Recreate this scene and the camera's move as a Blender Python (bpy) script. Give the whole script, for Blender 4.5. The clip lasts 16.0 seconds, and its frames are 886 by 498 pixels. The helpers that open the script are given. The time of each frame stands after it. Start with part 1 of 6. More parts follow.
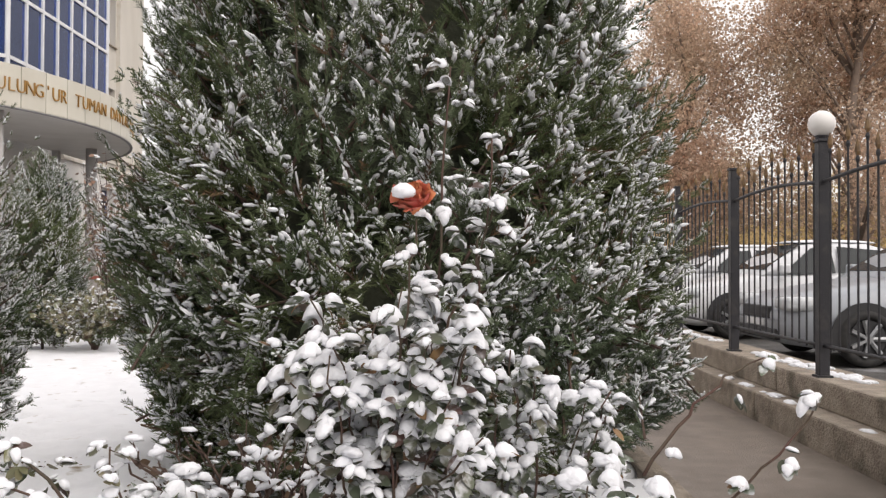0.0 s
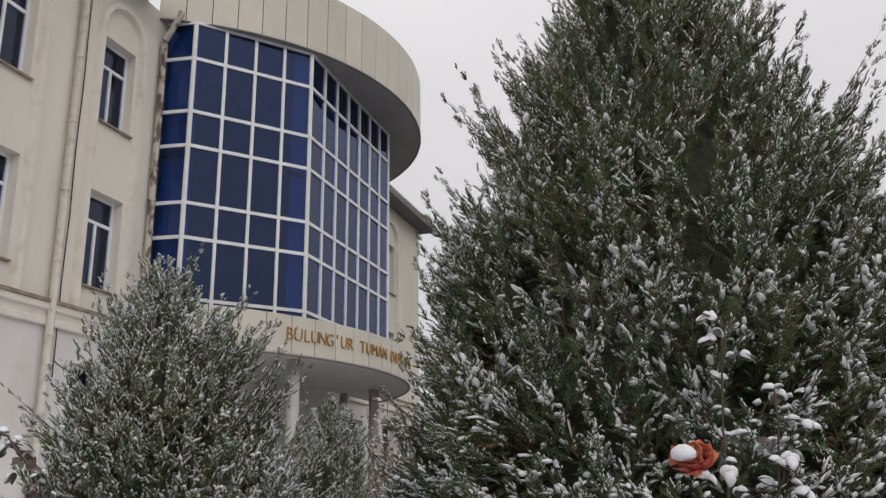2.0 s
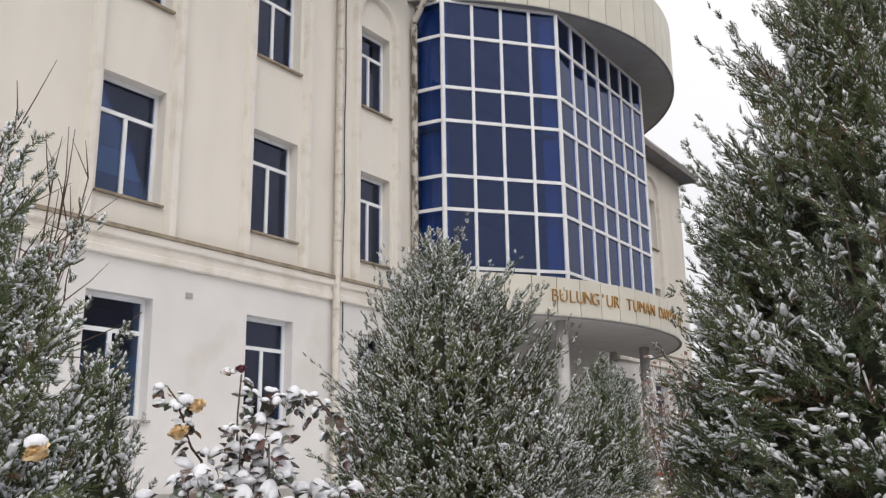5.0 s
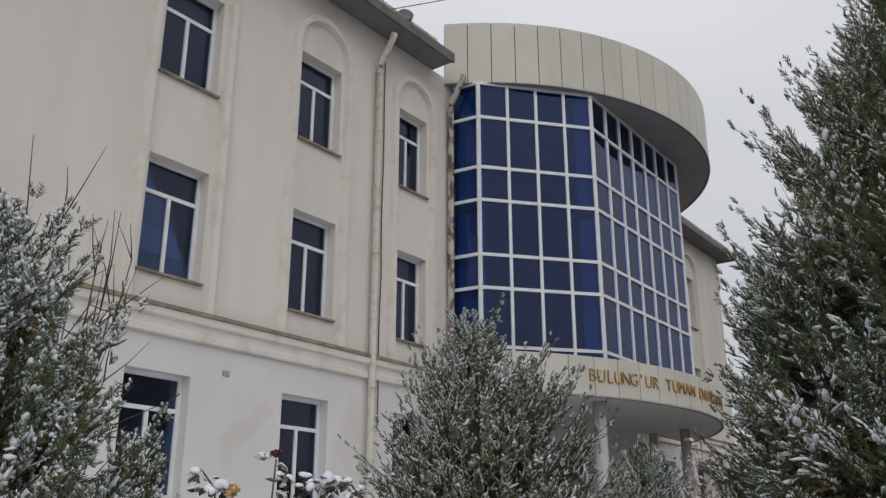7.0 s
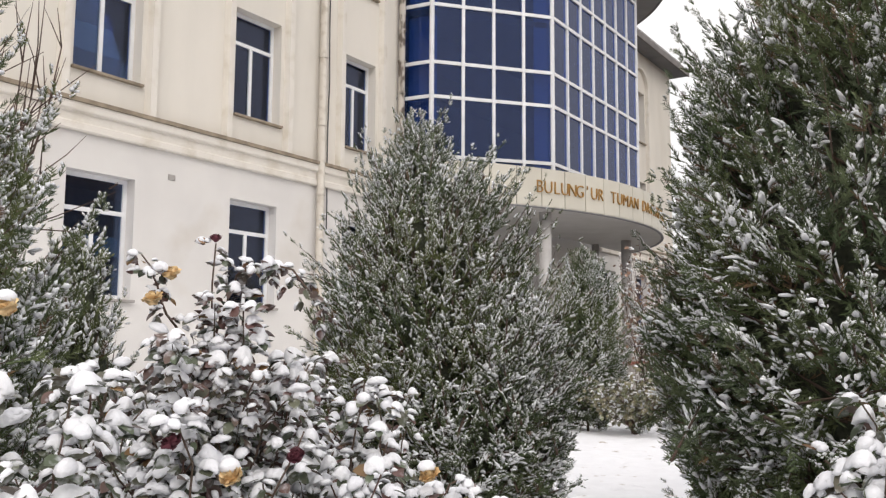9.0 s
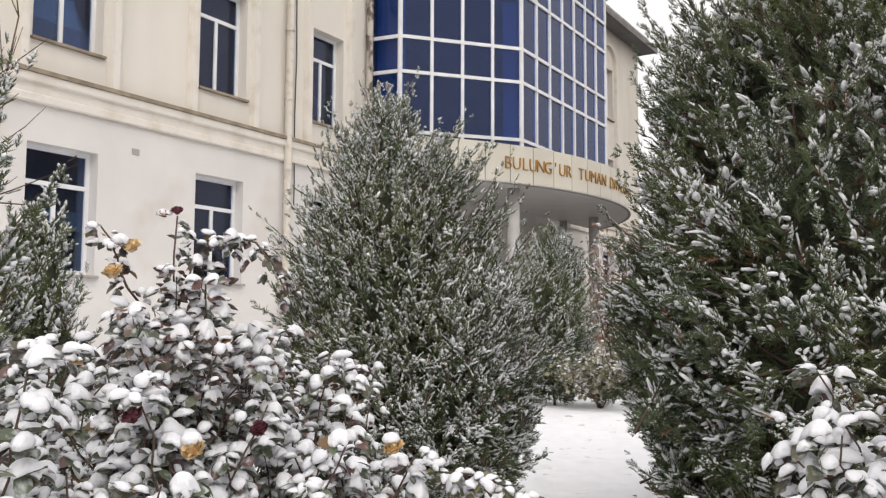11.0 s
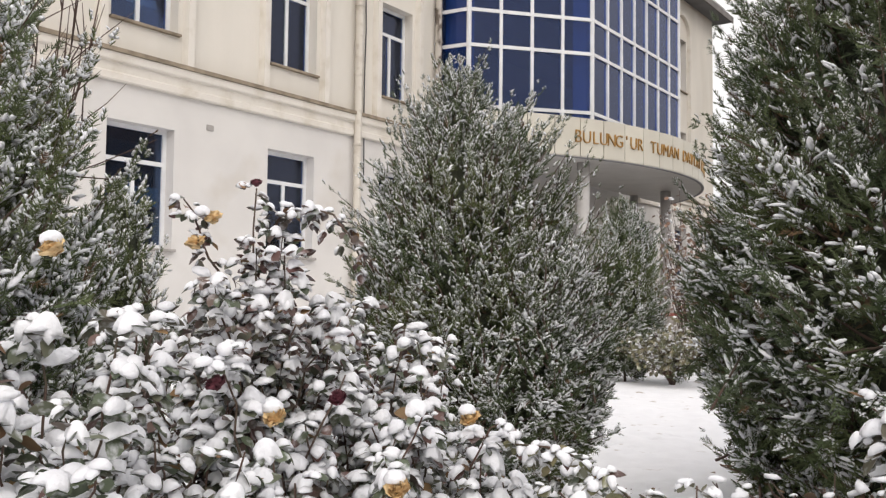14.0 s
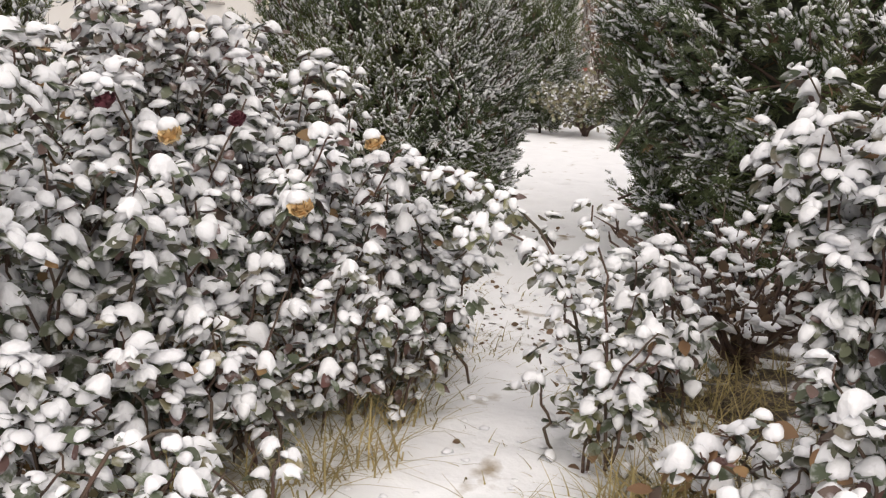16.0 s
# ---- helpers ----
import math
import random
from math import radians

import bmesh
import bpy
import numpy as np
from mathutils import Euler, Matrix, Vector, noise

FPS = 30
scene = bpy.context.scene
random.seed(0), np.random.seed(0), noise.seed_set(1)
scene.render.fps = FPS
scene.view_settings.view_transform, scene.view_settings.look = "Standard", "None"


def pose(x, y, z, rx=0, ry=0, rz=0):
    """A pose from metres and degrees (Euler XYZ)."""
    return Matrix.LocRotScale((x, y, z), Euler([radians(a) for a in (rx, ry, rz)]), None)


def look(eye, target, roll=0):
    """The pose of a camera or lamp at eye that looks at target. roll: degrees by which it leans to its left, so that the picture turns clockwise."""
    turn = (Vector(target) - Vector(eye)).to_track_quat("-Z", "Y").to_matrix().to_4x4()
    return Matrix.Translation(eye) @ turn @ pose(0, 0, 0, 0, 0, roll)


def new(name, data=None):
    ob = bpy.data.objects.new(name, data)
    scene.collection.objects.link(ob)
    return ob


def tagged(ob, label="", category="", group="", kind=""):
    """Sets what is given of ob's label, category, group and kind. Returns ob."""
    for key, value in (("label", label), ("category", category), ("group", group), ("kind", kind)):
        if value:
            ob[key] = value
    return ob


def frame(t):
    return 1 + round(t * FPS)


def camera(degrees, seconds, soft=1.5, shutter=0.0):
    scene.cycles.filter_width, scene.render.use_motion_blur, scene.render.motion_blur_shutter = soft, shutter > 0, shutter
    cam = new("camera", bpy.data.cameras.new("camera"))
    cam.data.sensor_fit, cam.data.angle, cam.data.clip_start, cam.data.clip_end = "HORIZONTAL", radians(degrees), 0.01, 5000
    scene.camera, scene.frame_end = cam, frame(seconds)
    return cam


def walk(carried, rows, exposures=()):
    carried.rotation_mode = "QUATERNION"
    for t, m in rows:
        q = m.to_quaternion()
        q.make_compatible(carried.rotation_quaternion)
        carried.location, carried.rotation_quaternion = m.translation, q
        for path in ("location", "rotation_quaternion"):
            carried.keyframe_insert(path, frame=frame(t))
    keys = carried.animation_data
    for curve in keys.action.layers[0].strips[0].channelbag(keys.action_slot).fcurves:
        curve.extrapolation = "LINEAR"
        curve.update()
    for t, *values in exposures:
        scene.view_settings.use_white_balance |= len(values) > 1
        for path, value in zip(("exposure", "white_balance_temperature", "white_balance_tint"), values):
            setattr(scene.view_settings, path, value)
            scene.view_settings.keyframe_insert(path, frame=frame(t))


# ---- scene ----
cam = camera(53.5, 16.0, soft=1.3)
PATH = [
    (0.0, pose(0.000, 0.000, 1.000, 91.00, -0.20, -0.15)),
    (0.5, pose(0.000, -0.011, 1.028, 98.10, -0.20, 1.00)),
    (1.0, pose(0.008, -0.015, 1.058, 103.40, 0.70, 1.60)),
    (1.5, pose(0.004, -0.018, 1.077, 106.36, 0.16, 6.49)),
    (2.0, pose(-0.002, -0.033, 1.075, 105.80, 0.70, 17.30)),
    (2.5, pose(-0.004, -0.034, 1.073, 104.60, 0.10, 24.30)),
    (3.0, pose(-0.011, -0.030, 1.068, 103.19, 0.30, 27.44)),
    (3.5, pose(-0.018, -0.029, 1.065, 101.90, 0.00, 29.10)),
    (4.0, pose(-0.021, -0.035, 1.061, 100.20, 0.00, 31.20)),
    (6.5, pose(0.021, -0.097, 1.085, 109.23, 0.77, 37.88)),
    (7.0, pose(0.015, -0.087, 1.083, 108.53, -0.01, 36.86)),
    (7.5, pose(0.010, -0.076, 1.075, 105.78, 0.06, 35.85)),
    (8.0, pose(0.004, -0.058, 1.055, 101.35, -0.16, 34.69)),
    (8.5, pose(0.002, -0.044, 1.037, 97.73, -0.34, 34.12)),
    (9.0, pose(0.004, -0.035, 1.029, 96.35, -0.36, 33.50)),
    (9.5, pose(0.009, -0.029, 1.024, 95.52, -0.35, 32.53)),
    (12.0, pose(0.008, -0.011, 1.018, 93.64, -0.34, 29.96)),
    (12.5, pose(0.004, 0.007, 1.005, 91.77, -0.23, 28.83)),
    (13.0, pose(0.005, 0.001, 1.009, 92.08, -0.57, 29.29)),
    (13.5, pose(-0.002, -0.015, 1.014, 93.34, -0.88, 32.34)),
    (14.0, pose(-0.015, -0.026, 1.014, 93.16, -0.66, 35.86)),
    (14.5, pose(-0.015, -0.027, 1.012, 91.23, -0.67, 35.61)),
    (15.0, pose(-0.013, -0.002, 0.973, 85.40, -1.00, 31.60)),
    (15.5, pose(-0.003, 0.013, 0.947, 79.80, -1.60, 28.50)),
    (16.0, pose(0.001, 0.013, 0.936, 77.50, -1.50, 30.70)),
]
walk(cam, PATH, exposures=[
    (0.0, 0.51, 7000, 12), (0.6, 0.30, 6900, 12), (1.0, 0.14, 6800, 12), (1.5, -0.25, 6700, 11), (2.4, -0.07, 6700, 11), (3.0, 0.33, 6850, 11), (4.2, 0.36, 6850, 11),
    (6.3, -0.16, 6400, 9), (7.0, -0.38, 6400, 9), (7.8, 0.05, 6600, 10), (8.4, 0.36, 6850, 11), (9.0, 0.46, 6900, 11),
    (12.5, 0.44, 6950, 11), (14.5, 0.44, 6950, 11), (15.0, 0.46, 7000, 12), (16.0, 0.44, 7250, 12)])

# ---- light: an overcast winter sky and a very soft sun behind the clouds ----
world = bpy.data.worlds.new("overcast")
scene.world = world
world.use_nodes = True
wn, wl = world.node_tree.nodes, world.node_tree.links
wn.clear()
w_out = wn.new("ShaderNodeOutputWorld")
w_bg = wn.new("ShaderNodeBackground")
w_bg2 = wn.new("ShaderNodeBackground")
w_add = wn.new("ShaderNodeAddShader")
w_sky = wn.new("ShaderNodeTexSky")
w_sky.sky_type, w_sky.sun_disc = "NISHITA", False
w_sky.sun_elevation, w_sky.sun_rotation = radians(35), radians(140)
w_bg.inputs["Strength"].default_value = 0.012
wl.new(w_sky.outputs["Color"], w_bg.inputs["Color"])
w_tc = wn.new("ShaderNodeTexCoord")
w_map = wn.new("ShaderNodeMapping")
w_map.inputs["Scale"].default_value = (1.0, 1.0, 2.2)
w_noise = wn.new("ShaderNodeTexNoise")
w_noise.inputs["Scale"].default_value = 1.6
w_noise.inputs["Detail"].default_value = 4
w_ramp = wn.new("ShaderNodeValToRGB")
w_ramp.color_ramp.elements[0].position, w_ramp.color_ramp.elements[0].color = 0.3, (0.74, 0.745, 0.785, 1)
w_ramp.color_ramp.elements[1].position, w_ramp.color_ramp.elements[1].color = 0.72, (0.86, 0.85, 0.865, 1)
wl.new(w_tc.outputs["Generated"], w_map.inputs["Vector"])
wl.new(w_map.outputs["Vector"], w_noise.inputs["Vector"])
wl.new(w_noise.outputs["Fac"], w_ramp.inputs["Fac"])
w_xyz = wn.new("ShaderNodeSeparateXYZ")
w_lift = wn.new("ShaderNodeMapRange")
w_lift.interpolation_type = "SMOOTHSTEP"
w_lift.inputs["From Min"].default_value, w_lift.inputs["From Max"].default_value = 0.0, 1.0
w_lift.inputs["To Min"].default_value, w_lift.inputs["To Max"].default_value = 0.90, 1.55
w_mul = wn.new("ShaderNodeVectorMath")
w_mul.operation = "SCALE"
wl.new(w_tc.outputs["Generated"], w_xyz.inputs["Vector"])
wl.new(w_xyz.outputs["Z"], w_lift.inputs["Value"])
wl.new(w_ramp.outputs["Color"], w_mul.inputs[0])
wl.new(w_lift.outputs["Result"], w_mul.inputs["Scale"])
wl.new(w_mul.outputs["Vector"], w_bg2.inputs["Color"])
w_bg2.inputs["Strength"].default_value = 0.87
wl.new(w_bg.outputs[0], w_add.inputs[0])
wl.new(w_bg2.outputs[0], w_add.inputs[1])
wl.new(w_add.outputs[0], w_out.inputs["Surface"])

sun_data = bpy.data.lights.new("sun", "SUN")
sun_data.energy, sun_data.angle, sun_data.color = 0.7, radians(40), (1.0, 0.97, 0.93)
sun = new("sun", sun_data)
sun.matrix_world = look((12, -10, 14), (0, 4, 0))


# ---- materials ----
def material(name, base, rough=0.6, second=None, scale=20.0, detail=4.0, low=0.35, high=0.65, bump=0.0, bump_scale=80.0,
             metallic=0.0, island=0.0, per_object=0.0, spec=0.5, stain=None, stain_scale=2.0, stain_low=0.55, stain_high=0.75,
             stretch=(1, 1, 1), trans=0.0, ior=1.45):
    """A principled surface: two tones by noise, a larger stain, fine relief, and variation by island or by object."""
    m = bpy.data.materials.new(name)
    m.use_nodes = True
    n, l = m.node_tree.nodes, m.node_tree.links
    b = n["Principled BSDF"]
    b.inputs["Roughness"].default_value, b.inputs["Metallic"].default_value = rough, metallic
    b.inputs["Specular IOR Level"].default_value = spec
    b.inputs["IOR"].default_value = ior
    tc = n.new("ShaderNodeTexCoord")
    mp = n.new("ShaderNodeMapping")
    mp.inputs["Scale"].default_value = stretch
    l.new(tc.outputs["Object"], mp.inputs["Vector"])

    def noise_mask(sc, lo, hi, det):
        t = n.new("ShaderNodeTexNoise")
        t.inputs["Scale"].default_value, t.inputs["Detail"].default_value = sc, det
        l.new(mp.outputs["Vector"], t.inputs["Vector"])
        r = n.new("ShaderNodeMapRange")
        r.inputs["From Min"].default_value, r.inputs["From Max"].default_value = lo, hi
        l.new(t.outputs["Fac"], r.inputs["Value"])
        return r.outputs["Result"], t.outputs["Fac"]

    def mixed(fac, a, c):
        x = n.new("ShaderNodeMix")
        x.data_type = "RGBA"
        l.new(fac, x.inputs[0])
        for v, k in ((a, 6), (c, 7)):
            if isinstance(v, tuple):
                x.inputs[k].default_value = (*v, 1)
            else:
                l.new(v, x.inputs[k])
        return x.outputs[2]

    col = base
    if second:
        f, _ = noise_mask(scale, low, high, detail)
        col = mixed(f, col, second)
    if stain:
        f, _ = noise_mask(stain_scale, stain_low, stain_high, 6)
        col = mixed(f, col, stain)
    if island or per_object:
        h = n.new("ShaderNodeHueSaturation")
        r = n.new("ShaderNodeMapRange")
        k = island or per_object
        r.inputs["To Min"].default_value, r.inputs["To Max"].default_value = 1 - k, 1 + k
        g = n.new("ShaderNodeNewGeometry") if island else n.new("ShaderNodeObjectInfo")
        l.new(g.outputs["Random Per Island" if island else "Random"], r.inputs["Value"])
        l.new(r.outputs["Result"], h.inputs["Value"])
        if isinstance(col, tuple):
            h.inputs["Color"].default_value = (*col, 1)
        else:
            l.new(col, h.inputs["Color"])
        col = h.outputs["Color"]
    if isinstance(col, tuple):
        b.inputs["Base Color"].default_value = (*col, 1)
    else:
        l.new(col, b.inputs["Base Color"])
    if trans:
        tr = n.new("ShaderNodeBsdfTranslucent")
        ms = n.new("ShaderNodeMixShader")
        ms.inputs[0].default_value = trans
        if isinstance(col, tuple):
            tr.inputs["Color"].default_value = (*col, 1)
        else:
            l.new(col, tr.inputs["Color"])
        l.new(b.outputs[0], ms.inputs[1])
        l.new(tr.outputs[0], ms.inputs[2])
        l.new(ms.outputs[0], n["Material Output"].inputs["Surface"])
    if bump:
        _, raw = noise_mask(bump_scale, 0, 1, 5)
        bp = n.new("ShaderNodeBump")
        bp.inputs["Strength"].default_value, bp.inputs["Distance"].default_value = bump, 0.02
        l.new(raw, bp.inputs["Height"])
        l.new(bp.outputs["Normal"], b.inputs["Normal"])
    return m


def glass_material(name, tint, ior, body=(0.02, 0.05, 0.13)):
    """Tinted window glass: clear along the ray with a colour, and a mirror film by Fresnel."""
    m = bpy.data.materials.new(name)
    m.use_nodes = True
    n, l = m.node_tree.nodes, m.node_tree.links
    n.clear()
    o = n.new("ShaderNodeOutputMaterial")
    mix = n.new("ShaderNodeMixShader")
    t = n.new("ShaderNodeBsdfTransparent")
    t.inputs["Color"].default_value = (*tint, 1)
    g = n.new("ShaderNodeBsdfGlossy")
    g.inputs["Roughness"].default_value = 0.015
    g.inputs["Color"].default_value = (0.62, 0.68, 0.95, 1)
    nz = n.new("ShaderNodeTexNoise")
    nz.inputs["Scale"].default_value = 0.9
    bp = n.new("ShaderNodeBump")
    bp.inputs["Strength"].default_value, bp.inputs["Distance"].default_value = 0.05, 0.02
    l.new(nz.outputs["Fac"], bp.inputs["Height"])
    l.new(bp.outputs["Normal"], g.inputs["Normal"])
    f = n.new("ShaderNodeFresnel")
    f.inputs["IOR"].default_value = ior
    film = n.new("ShaderNodeMixShader")
    film.inputs[0].default_value = 0.16
    dif = n.new("ShaderNodeBsdfDiffuse")
    dif.inputs["Color"].default_value = (*body, 1)
    l.new(t.outputs[0], film.inputs[1])
    l.new(dif.outputs[0], film.inputs[2])
    l.new(f.outputs[0], mix.inputs[0])
    l.new(film.outputs[0], mix.inputs[1])
    l.new(g.outputs[0], mix.inputs[2])
    l.new(mix.outputs[0], o.inputs["Surface"])
    return m


def snow_material(name, base=(0.82, 0.83, 0.86), shade=(0.74, 0.75, 0.79)):
    m = material(name, base, 0.75, shade, 9.0, 3.0, bump=0.35, bump_scale=55.0, spec=0.25)
    return m


M_SNOW = snow_material("snow")
M_GROUND_SNOW = material("ground_snow", (0.84, 0.85, 0.88), 0.8, (0.80, 0.81, 0.84), 7.0, 6.0, bump=0.3, bump_scale=30.0, spec=0.2,
                         stain=(0.30, 0.24, 0.17), stain_scale=5.0, stain_low=0.64, stain_high=0.74)
M_EARTH = material("earth", (0.10, 0.075, 0.055), 0.9, (0.05, 0.038, 0.03), 14.0, bump=1.0, bump_scale=40.0,
                   stain=(0.75, 0.75, 0.78), stain_scale=6.0, stain_low=0.56, stain_high=0.62)
M_WET = material("wet_concrete", (0.20, 0.165, 0.14), 0.42, (0.15, 0.125, 0.105), 6.0, 8.0, bump=0.35, bump_scale=60.0,
                 stain=(0.11, 0.09, 0.075), stain_scale=1.6, stain_low=0.5, stain_high=0.68)
M_CONCRETE = material("old_concrete", (0.34, 0.29, 0.235), 0.85, (0.24, 0.20, 0.165), 9.0, 8.0, bump=0.8, bump_scale=45.0,
                      stain=(0.13, 0.11, 0.085), stain_scale=2.5, stain_low=0.52, stain_high=0.66)
M_ASPHALT = material("asphalt", (0.055, 0.052, 0.05), 0.7, (0.10, 0.095, 0.09), 3.0, 8.0, bump=0.5, bump_scale=120.0,
                     stain=(0.5, 0.5, 0.52), stain_scale=0.8, stain_low=0.6, stain_high=0.72)
M_PLASTER = material("cream_plaster", (0.72, 0.68, 0.615), 0.9, (0.66, 0.625, 0.565), 1.2, 6.0, bump=0.25, bump_scale=90.0,
                     stain=(0.59, 0.55, 0.485), stain_scale=0.7, stain_low=0.56, stain_high=0.8, stretch=(1, 1, 0.3))
M_PLASTER_LOW = material("white_plaster", (0.69, 0.67, 0.645), 0.9, (0.64, 0.62, 0.60), 1.0, 6.0, bump=0.25, bump_scale=90.0,
                         stain=(0.57, 0.53, 0.48), stain_scale=0.8, stain_low=0.58, stain_high=0.8)
M_TRIM = material("trim_plaster", (0.71, 0.67, 0.61), 0.85, (0.60, 0.55, 0.47), 3.0, 6.0, low=0.5, high=0.75, bump=0.2)
M_LEDGE = material("ledge_grime", (0.21, 0.17, 0.125), 0.9, (0.34, 0.28, 0.21), 5.0, 6.0, bump=0.4)
M_PANEL = material("cladding_panel", (0.60, 0.575, 0.50), 0.45, (0.56, 0.53, 0.455), 1.4, 5.0, per_object=0.05, bump=0.05, bump_scale=8.0)
M_PANEL_GAP = material("panel_joint", (0.05, 0.05, 0.045), 0.8)
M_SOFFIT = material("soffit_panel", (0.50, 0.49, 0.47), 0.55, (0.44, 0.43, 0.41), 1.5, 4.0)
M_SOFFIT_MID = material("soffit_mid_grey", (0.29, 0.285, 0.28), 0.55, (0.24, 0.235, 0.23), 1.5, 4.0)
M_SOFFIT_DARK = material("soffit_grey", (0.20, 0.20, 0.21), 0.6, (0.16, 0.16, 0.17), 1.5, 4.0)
M_WHITE = material("white_frame", (0.78, 0.79, 0.80), 0.4, (0.7, 0.71, 0.72), 4.0)
M_PIPE = material("painted_pipe", (0.58, 0.54, 0.48), 0.6, (0.42, 0.37, 0.31), 7.0, 6.0, low=0.5, high=0.75, bump=0.2)
M_PIPE_OLD = material("peeling_pipe", (0.48, 0.44, 0.39), 0.7, (0.12, 0.095, 0.075), 6.0, 8.0, low=0.47, high=0.58, bump=0.3, stretch=(1, 1, 0.5))
M_METAL = material("roof_metal", (0.16, 0.14, 0.13), 0.5, (0.10, 0.09, 0.08), 3.0, metallic=0.2)
M_COLUMN = material("column_stone", (0.46, 0.45, 0.44), 0.5, (0.40, 0.385, 0.375), 5.0)
M_STEP = material("stone_step", (0.38, 0.36, 0.34), 0.7, (0.30, 0.28, 0.26), 5.0, bump=0.2)
M_RED = material("red_step_edge", (0.32, 0.09, 0.06), 0.6, (0.22, 0.06, 0.04), 6.0)
M_GOLD = material("gold_letter", (0.42, 0.24, 0.07), 0.45, (0.33, 0.18, 0.05), 8.0, metallic=0.3)
# very dark base colour stands in for unlit rooms behind the glass
M_ROOM = material("unlit_room", (0.10, 0.10, 0.105), 0.9, (0.07, 0.07, 0.075), 0.6)
M_BLIND = material("blue_blind", (0.46, 0.64, 0.76), 0.8, (0.40, 0.57, 0.69), 1.0)
# vivid blue that imitates daylight seen through the bay's corner panes
M_DAYLIGHT_STRIP = material("blue_daylight_strip", (0.24, 0.46, 0.70), 0.85, (0.19, 0.39, 0.62), 2.0, stretch=(6, 6, 0.3))
M_GLASS = glass_material("blue_coated_glass", (0.25, 0.40, 0.68), 1.57)
M_GLASS_WIN = glass_material("window_glass", (0.44, 0.56, 0.68), 1.58, (0.03, 0.045, 0.08))
M_DARK = material("dark_opening", (0.03, 0.028, 0.027), 0.8)
M_IRON = material("black_iron", (0.028, 0.028, 0.033), 0.5, (0.055, 0.05, 0.05), 12.0, low=0.5, high=0.75, bump=0.2, spec=0.4)
M_SPEAR = material("bronze_spear_paint", (0.20, 0.12, 0.05), 0.5, (0.12, 0.07, 0.035), 14.0)
M_OPAL = material("opal_globe", (0.80, 0.78, 0.76), 0.35, (0.74, 0.72, 0.70), 3.0)
M_BARK = material("bark", (0.10, 0.075, 0.055), 0.9, (0.055, 0.04, 0.03), 18.0, 8.0, bump=0.8, bump_scale=50.0, stretch=(1, 1, 0.3))
M_TWIG_FAR = material("pale_branch", (0.26, 0.20, 0.16), 0.85, (0.20, 0.15, 0.12), 8.0)
M_TWIG = material("twig", (0.11, 0.07, 0.055), 0.8, (0.07, 0.045, 0.035), 20.0)
M_CANE = material("rose_cane", (0.075, 0.06, 0.04), 0.7, (0.095, 0.05, 0.04), 9.0, 4.0)
M_LEAF = material("rose_leaf", (0.075, 0.095, 0.058), 0.55, (0.115, 0.095, 0.07), 6.0, 3.0, low=0.45, high=0.7, island=0.35, stain=(0.52, 0.53, 0.55), stain_scale=38.0, stain_low=0.50, stain_high=0.72)
M_LEAF_RED = material("rose_leaf_red", (0.125, 0.060, 0.055), 0.55, (0.085, 0.070, 0.055), 7.0, 3.0, island=0.35, stain=(0.48, 0.46, 0.48), stain_scale=38.0, stain_low=0.53, stain_high=0.74)
M_LEAF_TAN = material("withered_leaf", (0.27, 0.17, 0.075), 0.7, (0.17, 0.09, 0.05), 9.0, 3.0, island=0.4)
M_LEAF_PALE = material("pale_rose_leaf", (0.12, 0.135, 0.065), 0.6, (0.19, 0.16, 0.09), 8.0, 3.0, island=0.35, stain=(0.6, 0.6, 0.6), stain_scale=38.0, stain_low=0.5, stain_high=0.74)
M_PETAL_ORANGE = material("orange_petal", (0.60, 0.21, 0.08), 0.65, (0.56, 0.13, 0.11), 26.0, 3.0, island=0.25)
M_PETAL_YELLOW = material("yellow_petal", (0.78, 0.60, 0.34), 0.7, (0.60, 0.40, 0.20), 45.0, 4.0, island=0.2)
M_PETAL_RED = material("dark_red_petal", (0.16, 0.04, 0.06), 0.7, (0.10, 0.03, 0.04), 16.0, 3.0, island=0.3)
M_GRASS_DRY = material("dry_grass", (0.36, 0.28, 0.13), 0.8, (0.24, 0.20, 0.09), 5.0, island=0.35)
M_LITTER = material("dead_leaves", (0.16, 0.10, 0.06), 0.85, (0.09, 0.06, 0.04), 9.0, island=0.4)
M_CAR_SILVER = material("silver_paint", (0.34, 0.36, 0.39), 0.3, (0.31, 0.33, 0.36), 2.0, metallic=0.15)
M_CAR_WHITE = material("white_paint", (0.66, 0.67, 0.69), 0.28, (0.60, 0.61, 0.63), 2.0)
M_CAR_GLASS = material("car_glass", (0.02, 0.026, 0.03), 0.12, (0.03, 0.036, 0.04), 2.0, spec=0.25)
M_TYRE = material("tyre_rubber", (0.022, 0.022, 0.023), 0.85, (0.04, 0.038, 0.036), 20.0)
M_RIM = material("alloy_rim", (0.42, 0.43, 0.44), 0.35, (0.30, 0.31, 0.32), 9.0, metallic=0.7)
M_LAMP = material("headlight_lens", (0.62, 0.64, 0.66), 0.12, (0.42, 0.44, 0.46), 12.0)
M_TRIM_BLACK = material("black_plastic", (0.03, 0.03, 0.032), 0.55)
M_OCHRE = material("ochre_plaster", (0.62, 0.45, 0.22), 0.9, (0.54, 0.38, 0.18), 0.6, 6.0)
M_RUSSET = material("russet_leaf", (0.30, 0.19, 0.14), 0.8, (0.22, 0.15, 0.11), 4.0, 3.0, island=0.4)
M_HILL = material("far_wood", (0.40, 0.31, 0.24), 0.95, (0.30, 0.22, 0.17), 0.25, 8.0)
